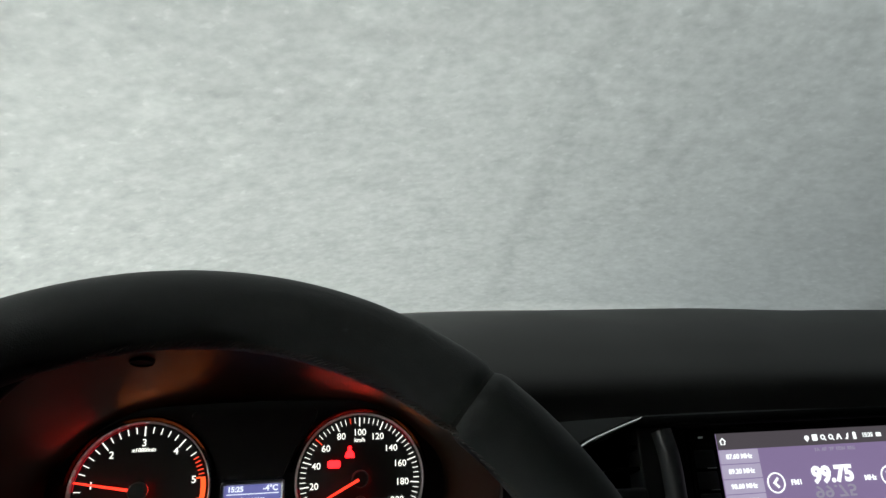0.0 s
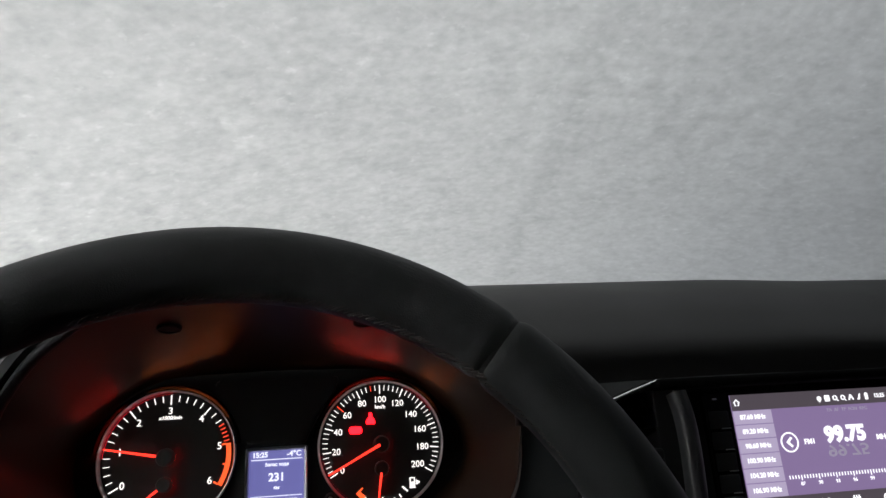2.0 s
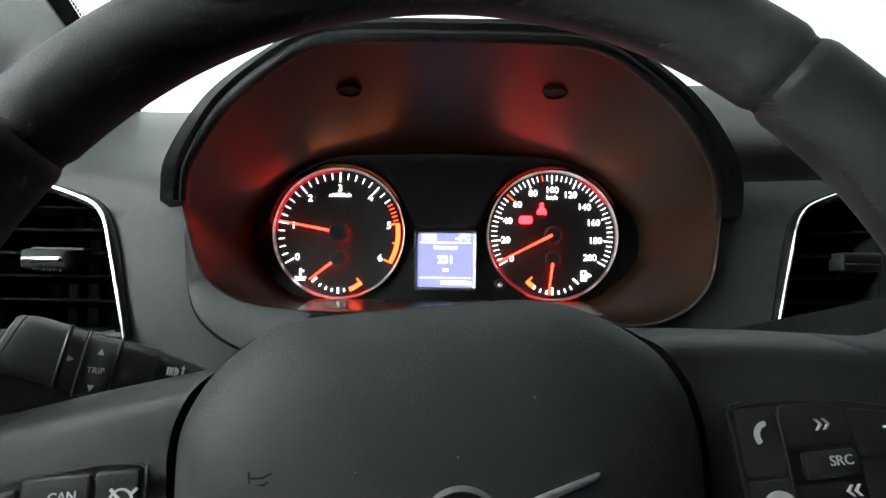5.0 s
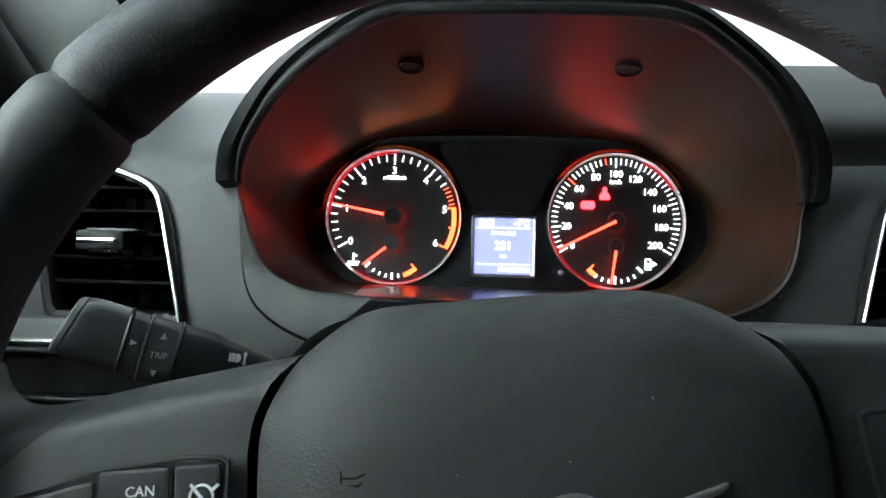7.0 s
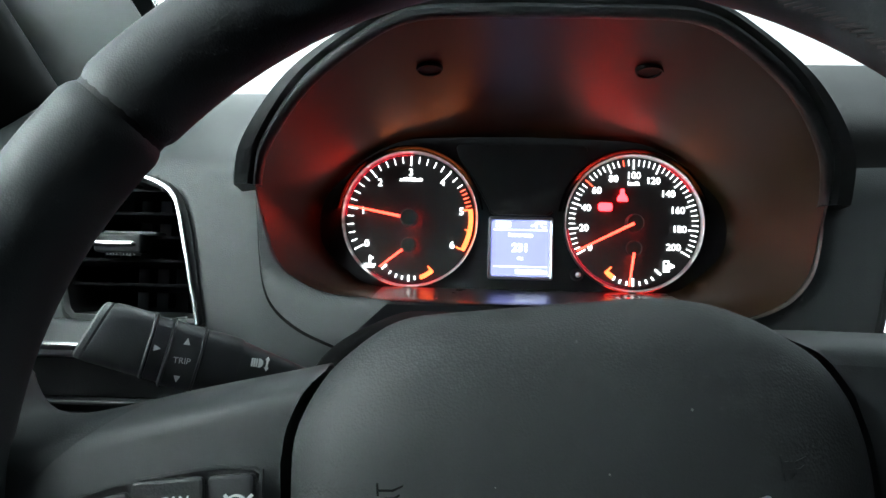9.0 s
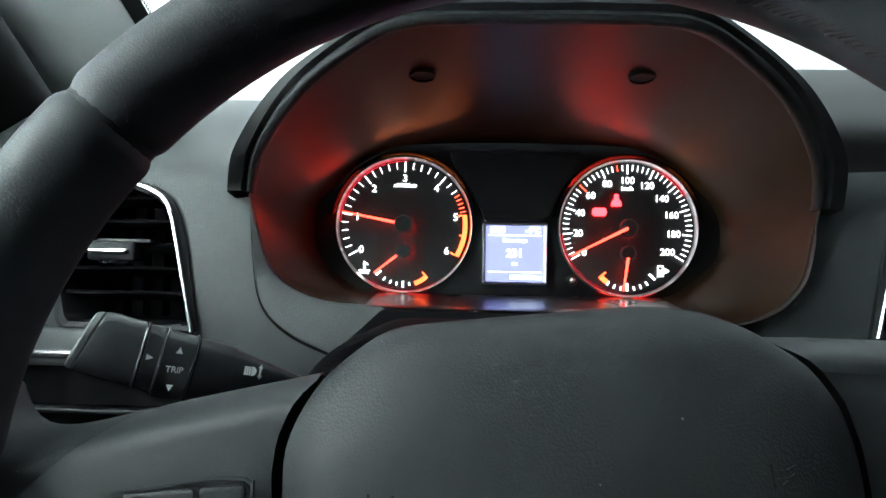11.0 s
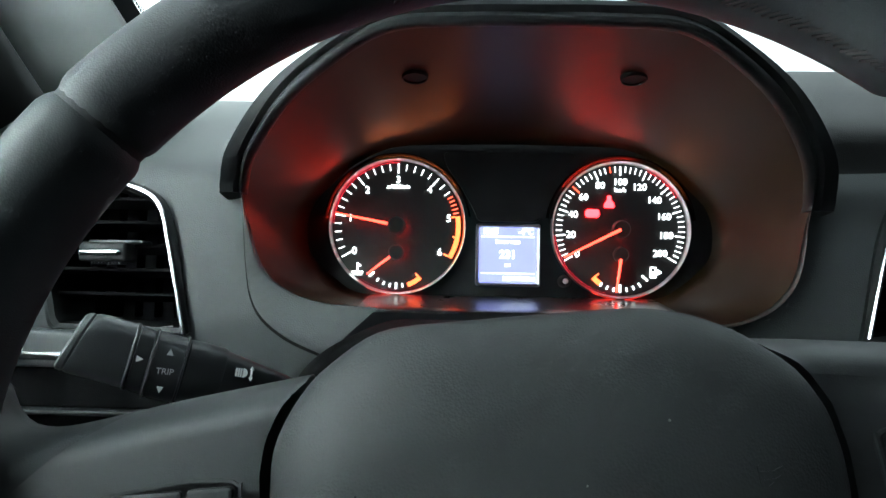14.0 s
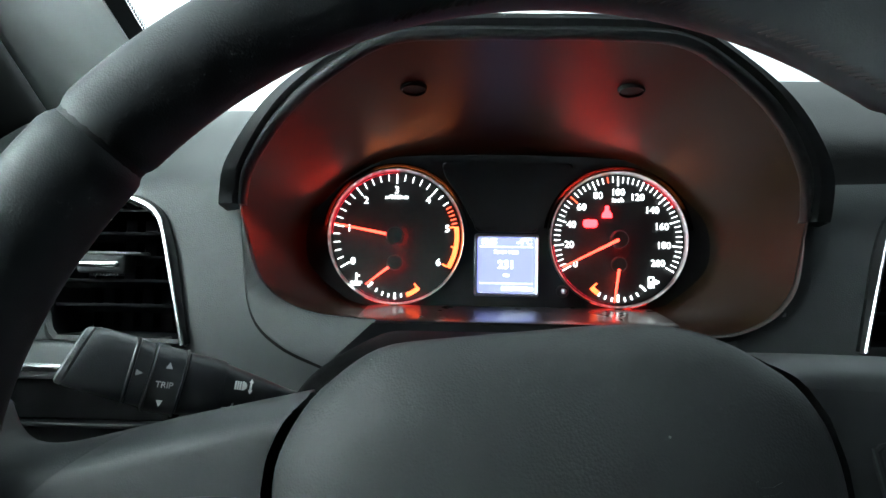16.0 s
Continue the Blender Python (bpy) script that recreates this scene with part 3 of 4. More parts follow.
TX, SX = -.0733, .0733
tacho = dial("tachometer", TX, "round black rev counter with white scale and orange needle")
for i in range(0, 26 - 3):
    rpm = i * 200
    if rpm <= 4400:
        major = rpm % 1000 == 0
        tick(tacho, TX, 0, 210 - 40 * rpm / 1000, .0354 if major else .0374, .0419 if major else .0416, .00075 if major else .00050, W_GLOW)
for i in range(5):
    tick(tacho, TX, 0, 210 - 40 * (4.52 + .1 * i), .0380, .0416, .0007, YELLOW_GLOW)
part("red_band", band(.0390, .0420, 10, -30), BAND_GLOW, tacho, "lit orange-red zone", m=at(TX, -.0012, 0))
for deg, r in ((10, .0362), (-10, .0372), (-30, .0358)):
    tick(tacho, TX, 0, deg, r, .0390, .0010, BAND_GLOW)
for k in range(7):
    px, pz = polar((.0326, .0318, .0318, .0315, .0328, .0346, .0328)[k], 210 - 40 * k)
    part("numeral", text_mesh(str(k), .0067, bold=.00003), W_GLOW, tacho, m=at(TX + px, -.0012, pz - .0006))
part("unit_text", text_mesh("x1000/min", .0036, bold=.00006, shear=.25), W_GLOW, tacho, m=at(TX, -.0012, .0263))
needle(tacho, TX, 0, 169.3, .004, .0405, .0019, .0010, -.0075, NEEDLE_GLOW)
hub(tacho, TX, 0, .0056, .010)
CZ = -.0175
for deg in (222, 236, 248, 259, 270, 281):
    big = deg in (222, 270)
    tick(tacho, TX, CZ, deg, .0198 if big else .0208, .0240 if big else .0232, .0012 if big else .0009, W_GLOW)
part("red_band", band(.0212, .0240, 290, 312), BAND_GLOW, tacho, "lit red hot zone", m=at(TX, -.0012, CZ))
tick(tacho, TX, CZ, 313, .0185, .0240, .0010, BAND_GLOW)
needle(tacho, TX, CZ, 218, .003, .0235, .0016, .0009, -.006, NEEDLE_GLOW)
hub(tacho, TX, CZ, .0048, .008)
# coolant mark: a thermometer over waves
part("coolant_icon", box(-.0006, .0006, -.0004, .0003, -.001, .0045), W_GLOW, tacho, m=at(TX - .0258, -.0012, -.0292))
for w, z in ((.0075, -.0015), (.006, -.0031)):
    part("coolant_icon", box(-w / 2, w / 2, -.0004, .0003, -.0005, .0005), W_GLOW, tacho, m=at(TX - .0258, -.0012, -.0292 + z))
part("coolant_icon", box(0, .0022, -.0004, .0003, .0022, .0034), W_GLOW, tacho, m=at(TX - .0258, -.0012, -.0292))
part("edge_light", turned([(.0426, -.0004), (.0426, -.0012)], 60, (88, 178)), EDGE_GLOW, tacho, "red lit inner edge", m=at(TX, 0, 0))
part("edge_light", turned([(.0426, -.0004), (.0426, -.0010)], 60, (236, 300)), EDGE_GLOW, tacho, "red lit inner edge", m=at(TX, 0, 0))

speedo = dial("speedometer", SX, "round black speedometer with white scale up to 200")
for i in range(0, 51):
    v = i * 4
    major = v % 20 == 0
    red = v in (60, 92)
    tick(speedo, SX, 0, 210 - 24 * v / 20, .0358 if major else .0380, .0419, .00072 if major else .00046, YELLOW_GLOW if red else W_GLOW)
for k in range(0, 201, 20):
    px, pz = polar(.0322 if k < 100 else (.0312 if k < 140 else .0300), 210 - 24 * k / 20)
    if k == 100:
        px, pz = 0, .0318
    part("numeral", text_mesh(str(k), .0063, bold=.00002), W_GLOW, speedo, m=at(SX + px, -.0012, pz - .0004))
part("unit_text", text_mesh("km/h", .0038, bold=.00008), W_GLOW, speedo, m=at(SX, -.0012, .0262))
needle(speedo, SX, 0, 207, .001, .0415, .0019, .0010, -.0075, NEEDLE_GLOW)
hub(speedo, SX, 0, .0056, .0065)
FZ = -.0165
for deg in (238, 249, 260, 281, 292, 303):
    tick(speedo, SX, FZ, deg, .0218, .0245, .0009, W_GLOW)
for deg in (270, 317):
    tick(speedo, SX, FZ, deg, .0195, .0245, .0012, W_GLOW)
part("red_band", band(.0215, .0245, 223, 236), BAND_GLOW, speedo, "lit red empty zone", m=at(SX, -.0012, FZ))
tick(speedo, SX, FZ, 222, .0185, .0245, .0010, BAND_GLOW)
needle(speedo, SX, FZ, 262, .003, .0245, .0016, .0009, -.006, NEEDLE_GLOW)
hub(speedo, SX, FZ, .0048, .005)
for outline in ([(-.0028, -.0036), (.0014, -.0036), (.0014, -.0030), (-.0028, -.0030)], [(-.0026, -.0030), (.0012, -.0030), (.0012, .0006), (-.0026, .0006)], [(-.0026, .0006), (-.0019, .0006), (-.0019, .0036), (-.0026, .0036)],
                [(.0005, .0006), (.0012, .0006), (.0012, .0036), (.0005, .0036)], [(-.0019, .0029), (.0005, .0029), (.0005, .0036), (-.0019, .0036)], [(.0018, -.0016), (.0046, -.0002), (.0046, .0006), (.0018, .0020)]):
    part("fuel_icon", prism(outline, -.0004, .0003), W_GLOW, speedo, m=at(SX + .0222, -.0012, -.0277))
# warning lamps
part("warning_lamp", prism(rounded([(-.0034, -.0038), (.0034, -.0038), (.0030, -.0008), (.0012, .0012), (.0013, .0042), (-.0013, .0042), (-.0012, .0012), (-.0030, -.0008)], .0009, 3), -.0004, .0003),
     RED_GLOW, speedo, "glowing red belt warning", m=at(SX - .0072, -.0012, .0182))
part("warning_lamp", prism(rounded([(-.0040, -.0026), (.0040, -.0026), (.0048, 0), (.0040, .0026), (-.0040, .0026), (-.0048, 0)], .0013, 3), -.0004, .0003),
     RED_GLOW, speedo, "glowing red brake warning", m=at(SX - .0182, -.0012, .0105))
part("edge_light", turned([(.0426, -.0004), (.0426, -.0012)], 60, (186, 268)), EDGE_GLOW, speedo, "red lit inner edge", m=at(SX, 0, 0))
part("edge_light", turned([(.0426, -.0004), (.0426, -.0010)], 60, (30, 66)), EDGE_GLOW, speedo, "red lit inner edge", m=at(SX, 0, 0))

# red and amber glow strips added round the outside of the rings to tint the cowl
for d0, x, a0, a1, mat in ((tacho, TX, 132, 172, FILL_RED), (tacho, TX, 34, 108, FILL_AMBER), (speedo, SX, 78, 142, FILL_RED), (speedo, SX, 28, 56, FILL_AMBER), (tacho, TX, 244, 292, FILL_DIM), (speedo, SX, 246, 294, FILL_DIM)):
    part("fill_strip", turned([(.0455, -.0010), (.0455, -.0026)], 40, (a0, a1)), mat, d0, "thin glow strip added to tint the cowl and ledge", m=at(x, 0, 0))
# walls and added skirts shape the strips' light and hide them from the driver
for d0, x in ((tacho, TX), (speedo, SX)):
    part("rim_wall", turned([(.0477, .0005), (.0477, -.0047), (.0480, -.0050), (.0485, -.0048), (.0490, .0005)], 64, (8, 172)), WALL_MAT, d0, "black raised wall round the ring", 40, at(x, 0, 0))
    part("ring_skirt", turned([(.0452, -.0032), (.0452, -.0036), (.0459, -.0036), (.0459, -.0032)], 64, (8, 172)), WALL_MAT, d0, "added thin black skirt hiding the glow strips", 40, at(x, 0, 0))

# trip display between the dials
mfd = thing("trip_display", (0, 0, -.038), "small square blue trip display showing 231 between the dials", "display")
part("bezel", loft([[Vector((x, y, z)) for x, z in rounded([(-a, -.0375 + b), (a, -.0375 + b), (a, .0015 - b), (-a, .0015 - b)], .002)] for a, b, y in
                    ((.0212, -.0011, .001), (.0212, -.0011, -.0026), (.0204, -.0003, -.0034), (.0192, .0010, -.0028), (.0185, .0016, .0))]), RING_CHROME, mfd, "thin bright bezel", smooth=30)
part("screen", box(-.0188, .0188, -.0008, .0010, -.0365, .0005), LCD_BLUE, mfd, "lit blue liquid crystal screen")
for z, w, x, h in ((-.0058, .035, 0, .0006), (-.0300, .035, 0, .0005), (-.0333, .017, .0055, .0026)):
    part("display_bar", box(x - w / 2, x + w / 2, -.0012, -.0007, z - h / 2, z + h / 2), LCD_WHITE, mfd)
part("display_text", text_mesh("-4°C", .0052, bold=.00018), LCD_WHITE, mfd, m=at(.0118, -.0011, -.0026))
part("display_text", text_mesh("15:25", .0048, bold=.00018), LCD_WHITE, mfd, m=at(-.0115, -.0011, -.0026))
part("display_text", text_mesh("Запас хода", .0030, bold=.00012), LCD_WHITE, mfd, m=at(0, -.0011, -.0093))
part("display_text", text_mesh("км", .0030, bold=.00012), LCD_WHITE, mfd, m=at(0, -.0011, -.0245))
part("display_text", text_mesh("км", .0034, bold=.00012), LCD_WHITE, mfd, m=at(.0155, -.0011, -.0335))
part("display_text", text_mesh("231", .0075, bold=.00022), LCD_WHITE, mfd, m=at(0, -.0011, -.0178))
knob = thing("reset_knob", (.037, 0, -.034), "small black trip reset knob beside the display", "knob")
part("stem", turned([(.0042, 0), (.0040, -.004), (.0030, -.0055), (.0, -.006)], 24), BLACK_PLASTIC, knob, smooth=40, m=at(.037, 0, -.0345))
part("tip", turned([(.0018, 0), (.0016, -.0026), (.0009, -.0032), (.0, -.0034)], 20), RING_CHROME, knob, "shiny tip", smooth=40, m=at(.037, -.006, -.0345))

# ---------------------------------------------------------------- steering wheel
# the wheel leans 12 degrees further than the dials, and is turned 6 degrees to the left
WM = Matrix.Translation((-.0022, -.2457, -.0972)) @ Matrix.Rotation(radians(-11.8), 4, "X") @ Matrix.Rotation(radians(-5.8), 4, "Y")
wheel = thing("steering_wheel", (0, 0, 0), "black leather steering wheel with buttons, turned slightly", "steering wheel", m=C @ WM)
RC, RS = .1778, .0161


def rim(name, a0, a1, rs, mat, label, n, rest=0):
    """A stretch of the rim, closed at its ends, with slightly rounded shoulders."""
    rings = []
    for i in range(n + 1):
        a = radians(a0 + (a1 - a0) * i / n)
        edge = min(i, n - i)
        k = rs * (1 - (.10, .03, 0)[min(edge, 2)])
        d = Vector((math.cos(a), 0, math.sin(a)))
        thumb = .0055 * (math.exp(-((math.degrees(a) - 181) / 15) ** 2) + math.exp(-((math.degrees(a) + 1) / 15) ** 2)) * rest
        rings.append([d * (RC + k * math.cos(b) - thumb * max(0, -math.cos(b)) ** 1.5) + Vector((0, 1.06 * k * math.sin(b), 0)) for b in (2 * math.pi * j / 32 for j in range(32))])
    return part(name, loft(rings, True, True, True), mat, wheel, label, 50)


rim("rim_top", 43.7, 136.3, RS, LEATHER, "smooth black leather upper rim", 110)
for a0, a1 in ((-40, 43.3), (136.7, 220)):
    rim("rim_grip", a0, a1, RS * 1.03, GRIP_LEATHER, "perforated black leather grip", 110, 1)
rim("rim_bottom", 220.4, 319.6, RS, LEATHER, "smooth black leather lower rim", 80)
ringpts = []
for i in range(121):
    a = radians(3 * i)
    v = Vector((math.cos(a), 0, math.sin(a)))
    ringpts.append([v * (RC + RS * .93 * math.cos(q)) + Vector((0, RS * .97 * math.sin(q), 0)) for q in (2 * math.pi * j / 20 for j in range(20))])
part("rim_core", loft(ringpts), DARK_MATT, wheel, "dark core showing in the seams", 50)
# whip stitches on the inner side of the rim
bm = bmesh.new()
rnd = random.Random(11)
for i in range(132):
    a = -4 + 106 * i / 131 + rnd.uniform(-.15, .15)
    b = radians(180 + 13 - 6 * ease(70, 102, a) + rnd.uniform(-1.5, 1.5))
    p = Vector((RC + RS * 1.005 * math.cos(b), RS * 1.06 * math.sin(b), 0))
    bmesh.ops.create_cube(bm, size=1, matrix=Matrix.Rotation(radians(-a), 4, "Y") @ Matrix.Translation(p) @ Matrix.Rotation(radians(30), 4, "Z") @ Matrix.Rotation(radians(52), 4, "X")
                          @ Matrix.Diagonal((.0009, .0050 + rnd.uniform(-.0008, .0008), .0008, 1)))
tagged(part("stitching", bm, THREAD, wheel, "dark thread whip stitching"), kind="stuff")

# airbag cover
PAD = [(0, -.085), (.040, -.080), (.062, -.055), (.0725, -.025), (.0765, -.002), (.0772, .008), (.0768, .0147), (.0752, .0230), (.0700, .0330), (.0635, .0392), (.0558, .0450), (.0480, .0491), (.0402, .0521), (.026, .0545), (0, .0547),
       (-.025, .0546), (-.0405, .0543), (-.0476, .0530), (-.0538, .0501), (-.0614, .0450), (-.0672, .0404), (-.0733, .0324), (-.0773, .0242), (-.0786, .0160), (-.0783, -.002), (-.0725, -.025), (-.062, -.055), (-.040, -.080)]
pad_ring = spline([(x, 0, z) for x, z in PAD], 120, True)
rings = []
for s, y in ((1.0, .034), (1.0, .014), (.996, .008), (.980, .0025), (.95, -.0012), (.87, -.0062), (.73, -.0105), (.55, -.0135), (.35, -.0152), (.12, -.016)):
    rings.append([Vector((p.x * s, y, p.z * s)) for p in pad_ring])
pad = part("airbag_cover", loft(rings, True, False, True), PAD_MAT, wheel, "grained dark grey airbag cover", 50)
dust = bmesh.new()
rng = random.Random(7)
for i in range(16):
    k, j, f = rng.randint(4, 8), rng.randint(0, 119), rng.random()
    p = rings[k][j].lerp(rings[k + 1][j], f)
    size = rng.uniform(.00020, .00045)
    bmesh.ops.create_icosphere(dust, subdivisions=1, radius=size, matrix=Matrix.Translation(p) @ Matrix.Diagonal((1, .5, 1, 1)))
tagged(part("dust_specks", dust, DUST, pad, "pale specks of dust"), kind="stuff")
hubp = [Vector((p.x * 1.06, 0, p.z - .003)) for p in pad_ring]
part("hub_shell", loft([[p + Vector((0, .026, 0)) for p in hubp], [p + Vector((0, .050, 0)) for p in hubp]], True, True, True), DARK_MATT, wheel, "dark gap round the airbag cover")

# spokes, each with its panel of buttons
for sx in (-1, 1):
    lower = .0004 if sx < 0 else 0
    top_line = [(.0665 if sx < 0 else .0620, .0448), (.0786, .0434), (.0955, .0414), (.1057, .0402), (.118, .0385), (.136, .0355), (.148, .0340)]
    top_line = [(x, z - lower) for x, z in top_line]
    pad_line = ([(.0745, -.030), (.0806, -.002), (.0809, .016), (.0795, .0245), (.0755, .0330), (.0696, .0408)] if sx < 0 else
                [(.0746, -.030), (.0785, -.002), (.0790, .011), (.0772, .0235), (.0722, .0335), (.0655, .0402)])
    out = top_line + [(.1570, .0352 - lower), (.1625, .0400 - lower), (.168, .052 - lower), (.178, .02), (.174, -.03), (.160, -.06), (.120, -.055), (.072, -.065)] + pad_line
    base = spline([(sx * x, 0, z) for x, z in rounded(out, .005, 4)], 130, True)
    tx, tz = zip(*top_line)
    px, pz = zip(*pad_line)
    rings = []
    for inset, y in ((.0020, .030), (0, .0265), (.0005, .0225), (.0018, .0180), (.0034, .0138), (.0050, .0108), (.0066, .0084), (.0082, .0066), (.0100, .0056), (.0130, .0050)):
        ring = []
        for k, p in enumerate(base):
            e = (base[(k + 1) % len(base)] - base[k - 1]).normalized()
            n = Vector((e.z, 0, -e.x)) * sx
            q = p + n * inset
            if abs(p.x) < .125 and p.z > 0:
                # the upper edge rounds off downwards; the end beside the airbag cover stays upright
                z = min(p.z, float(np.interp(abs(p.x), tx, tz)) - inset)
                x = max(abs(p.x), float(np.interp(z, pz, px)))
                q = Vector((sx * x, 0, z)).lerp(q, ease(.105, .125, abs(p.x)))
            elif abs(p.x) < .1 and p.z <= 0 and n.x * sx > .45:
                q = p
            ring.append(q + Vector((0, y, 0)))
        rings.append(ring)
    # leather covers the outer end of the spoke, beyond a slanting seam
    seam, across = Vector((sx * .130, 0, .032)), Vector((sx * .62, 0, .785))
    halves = []
    for inner in (True, False):
        bm = loft(rings, True, True, True)
        bmesh.ops.remove_doubles(bm, verts=bm.verts[:], dist=2e-5)
        bmesh.ops.triangulate(bm, faces=[f for f in bm.faces if len(f.verts) > 4])
        bmesh.ops.bisect_plane(bm, geom=bm.verts[:] + bm.edges[:] + bm.faces[:], plane_co=seam, plane_no=across, clear_outer=inner, clear_inner=not inner)
        halves.append(bm)
    for v in halves[1].verts:
        v.co.y -= .0011 * ease(.0, .0016, (v.co - seam).dot(across))
    sp = part("spoke", halves[0], SPOKE_MAT, wheel, "satin dark grey spoke", 40)
    part("grip_wrap", halves[1], GRIP_LEATHER, wheel, "black leather wrapped over the end of the spoke", 50)
    panel = [(sx * x, z) for x, z in ((.0855, .0150), (.100, .0158), (.122, .0135), (.146, .0080), (.1535, -.006), (.152, -.042), (.088, -.046))]
    plate = part("button_panel", prism(rounded(panel, .004, 4), .0022, .014, .0014), DARK_MATT, sp, "black button panel")
    edge = spline([(x, .0018, z) for x, z in rounded([(x + (.0006 if abs(x) > .12 else -.0006) * sx, z + (.0006 if z > 0 else -.0006)) for x, z in panel], .004, 4)], 80, True)
    part("panel_edge", sweep(edge, [(-.0004, -.0006), (.0004, -.0006), (.0004, .0005), (-.0004, .0005)], closed=True), SPOKE_MAT, sp, "thin raised edge", 40)
    cells = [(.0868, .0994, -.0052, .0142), (.1004, .1200, .0016, .0142), (.1040, .1205, -.0072, .0004), (.1210, .1460, -.0022, .0118), (.1215, .1505, -.0180, -.0032), (.0868, .0994, -.0300, -.0062), (.1004, .1205, -.0300, -.0084)]
    for k, (a, b, z0, z1) in enumerate(cells):
        c = [(sx * a, z0), (sx * b, z0), (sx * b, z1 - (.0045 if b > .14 and z1 > .005 else 0)), (sx * a, z1)]
        raised = k == 2 or sx < 0
        part("button", prism(rounded(c, .0016, 3), .0008 if raised else .0017, .010, .0010 if raised else .0004), BLACK_PLASTIC, plate)
    part("divider", box(min(sx * .0996, sx * .1001), max(sx * .0996, sx * .1001), .0008, .010, -.0300, .0120, .0002, 1), SPOKE_MAT, plate, "thin lighter ridge")


def icon(name, mesh, x, z, turn=0.0, mat=ICON_GREY, y=.0006):
    part(name, mesh, mat, wheel, "printed light grey mark", m=at(x, y, z, turn))


arc = [polar(.0042, a) for a in range(95, 216, 12)] + [polar(.0027, a) for a in range(215, 94, -12)]
icon("phone_icon", prism(rounded(arc, .0006, 2), -.0003, .0006), .0955, .0062)
for x, z, t in ((.1120, .0078, 0), (.1165, -.0110, 180)):
    for dx in (-.0015, .0015):
        icon("skip_icon", prism([(-.0011, .0016), (-.0005, .0016), (.0010, 0), (-.0005, -.0016), (-.0011, -.0016), (.0002, 0)], -.0003, .0006), x + dx * .75, z, t)
icon("button_text", text_mesh("SRC", .0040), .1146, -.0026, 0, ICON_GREY, -.0001)
icon("plus_icon", box(-.0023, .0023, -.0003, .0012, -.00035, .00035), .1326, .0054)
icon("plus_icon", box(-.00035, .00035, -.0004, .0012, -.0023, .0023), .1326, .0054)
icon("minus_icon", box(-.0023, .0023, -.0003, .0012, -.00035, .00035), .1386, -.0062)
icon("hang_up_icon", prism(rounded([polar(.0050, a) for a in range(20, 161, 14)] + [polar(.0030, a) for a in range(160, 19, -14)], .0006, 2), -.0003, .0006), .0945, -.0140)
icon("button_text", text_mesh("CAN", .0038), -.1080, .0082)
icon("cruise_icon", turned([(.0034, .0004), (.0034, -.0004), (.0028, -.0004), (.0028, .0004)], 30, (-60, 200)), -.0915, .0058)
icon("cruise_icon", box(-.0004, .0004, -.0003, .0006, -.0008, .0042), -.0918, .0060, 40)
icon("cruise_icon", box(-.0004, .0004, -.0003, .0006, -.0012, .0012), -.0880, .0080, -50)
# horn marks and the plain winged badge on the airbag cover
for sx in (-1, 1):
    # a bugle: mouthpiece bar, tube and bell
    for mark in ([(-.0040, -.0034), (-.0033, -.0034), (-.0033, .0034), (-.0040, .0034)], [(-.0033, -.0012), (.0014, -.0014), (.0030, -.0004), (.0030, .0002), (.0012, -.0006), (-.0033, -.0005)],
                 [(-.0033, .0010), (.0010, .0008), (.0040, .0020), (.0042, .0026), (.0008, .0015), (-.0033, .0017)], [(-.0010, -.0028), (.0016, -.0014), (.0010, -.0010), (-.0014, -.0024)]):
        part("horn_mark", prism([(.85 * x, .85 * z) for x, z in mark], -.0002, .0010), SHROUD_MAT if sx < 0 else PAD_MAT, pad, m=at(sx * .0490, -.0121, .0078) @ Matrix.Rotation(radians(sx * 12), 4, "Z"))
part("badge", turned([(.0118, .003), (.0115, -.0016), (.0100, -.0022), (.0088, -.0016), (.0086, .003)], 48), CHROME, pad, "plain chrome ring badge", 40, at(.003, -.0152, -.0090))
for sx in (-1, 1):
    part("badge_wing", prism(rounded([(sx * .0150, -.0045), (sx * .0155, -.0072), (sx * .0395, -.0002), (sx * .0408, .0018)], .0008, 3), -.0022, .003, .0006), BADGE_MAT, pad, "plain satin silver bar of the badge", 40, at(.0002, -.0132, .0004))

# steering column shroud
column = thing("steering_column", (0, -.1, -.2), "dark plastic steering column shroud behind the wheel", "steering column")
rings = []
for y, s in ((-.200, .90), (-.196, .97), (-.188, 1.0), (-.120, 1.0), (-.092, .995), (-.086, .97)):
    rings.append([Vector((x * s, y, -.115 + (z + .115) * s)) for x, z in rounded([(-.072, -.175), (.072, -.175), (.096, -.092), (.088, -.0690), (.0700, -.0556), (-.0700, -.0556), (-.088, -.0690), (-.096, -.092)], .012)])
part("shroud", loft(rings, True, True, True), SHROUD_MAT, column, "black upper cover", smooth=40)

# ---------------------------------------------------------------- indicator stalk
stalk = thing("indicator_stalk", (-.10, -.13, -.085), "black indicator stalk with TRIP switch behind the wheel", "stalk")


def stalk_axis(s):
    """The stalk's axis: it comes towards the driver as it goes outwards, and rises all along."""
    return Vector((-.098 - .092 * s, -.113 - .0470 * s, -.0920 + .0290 * s - .0024 * math.exp(-((s - .64) / .14) ** 2)))


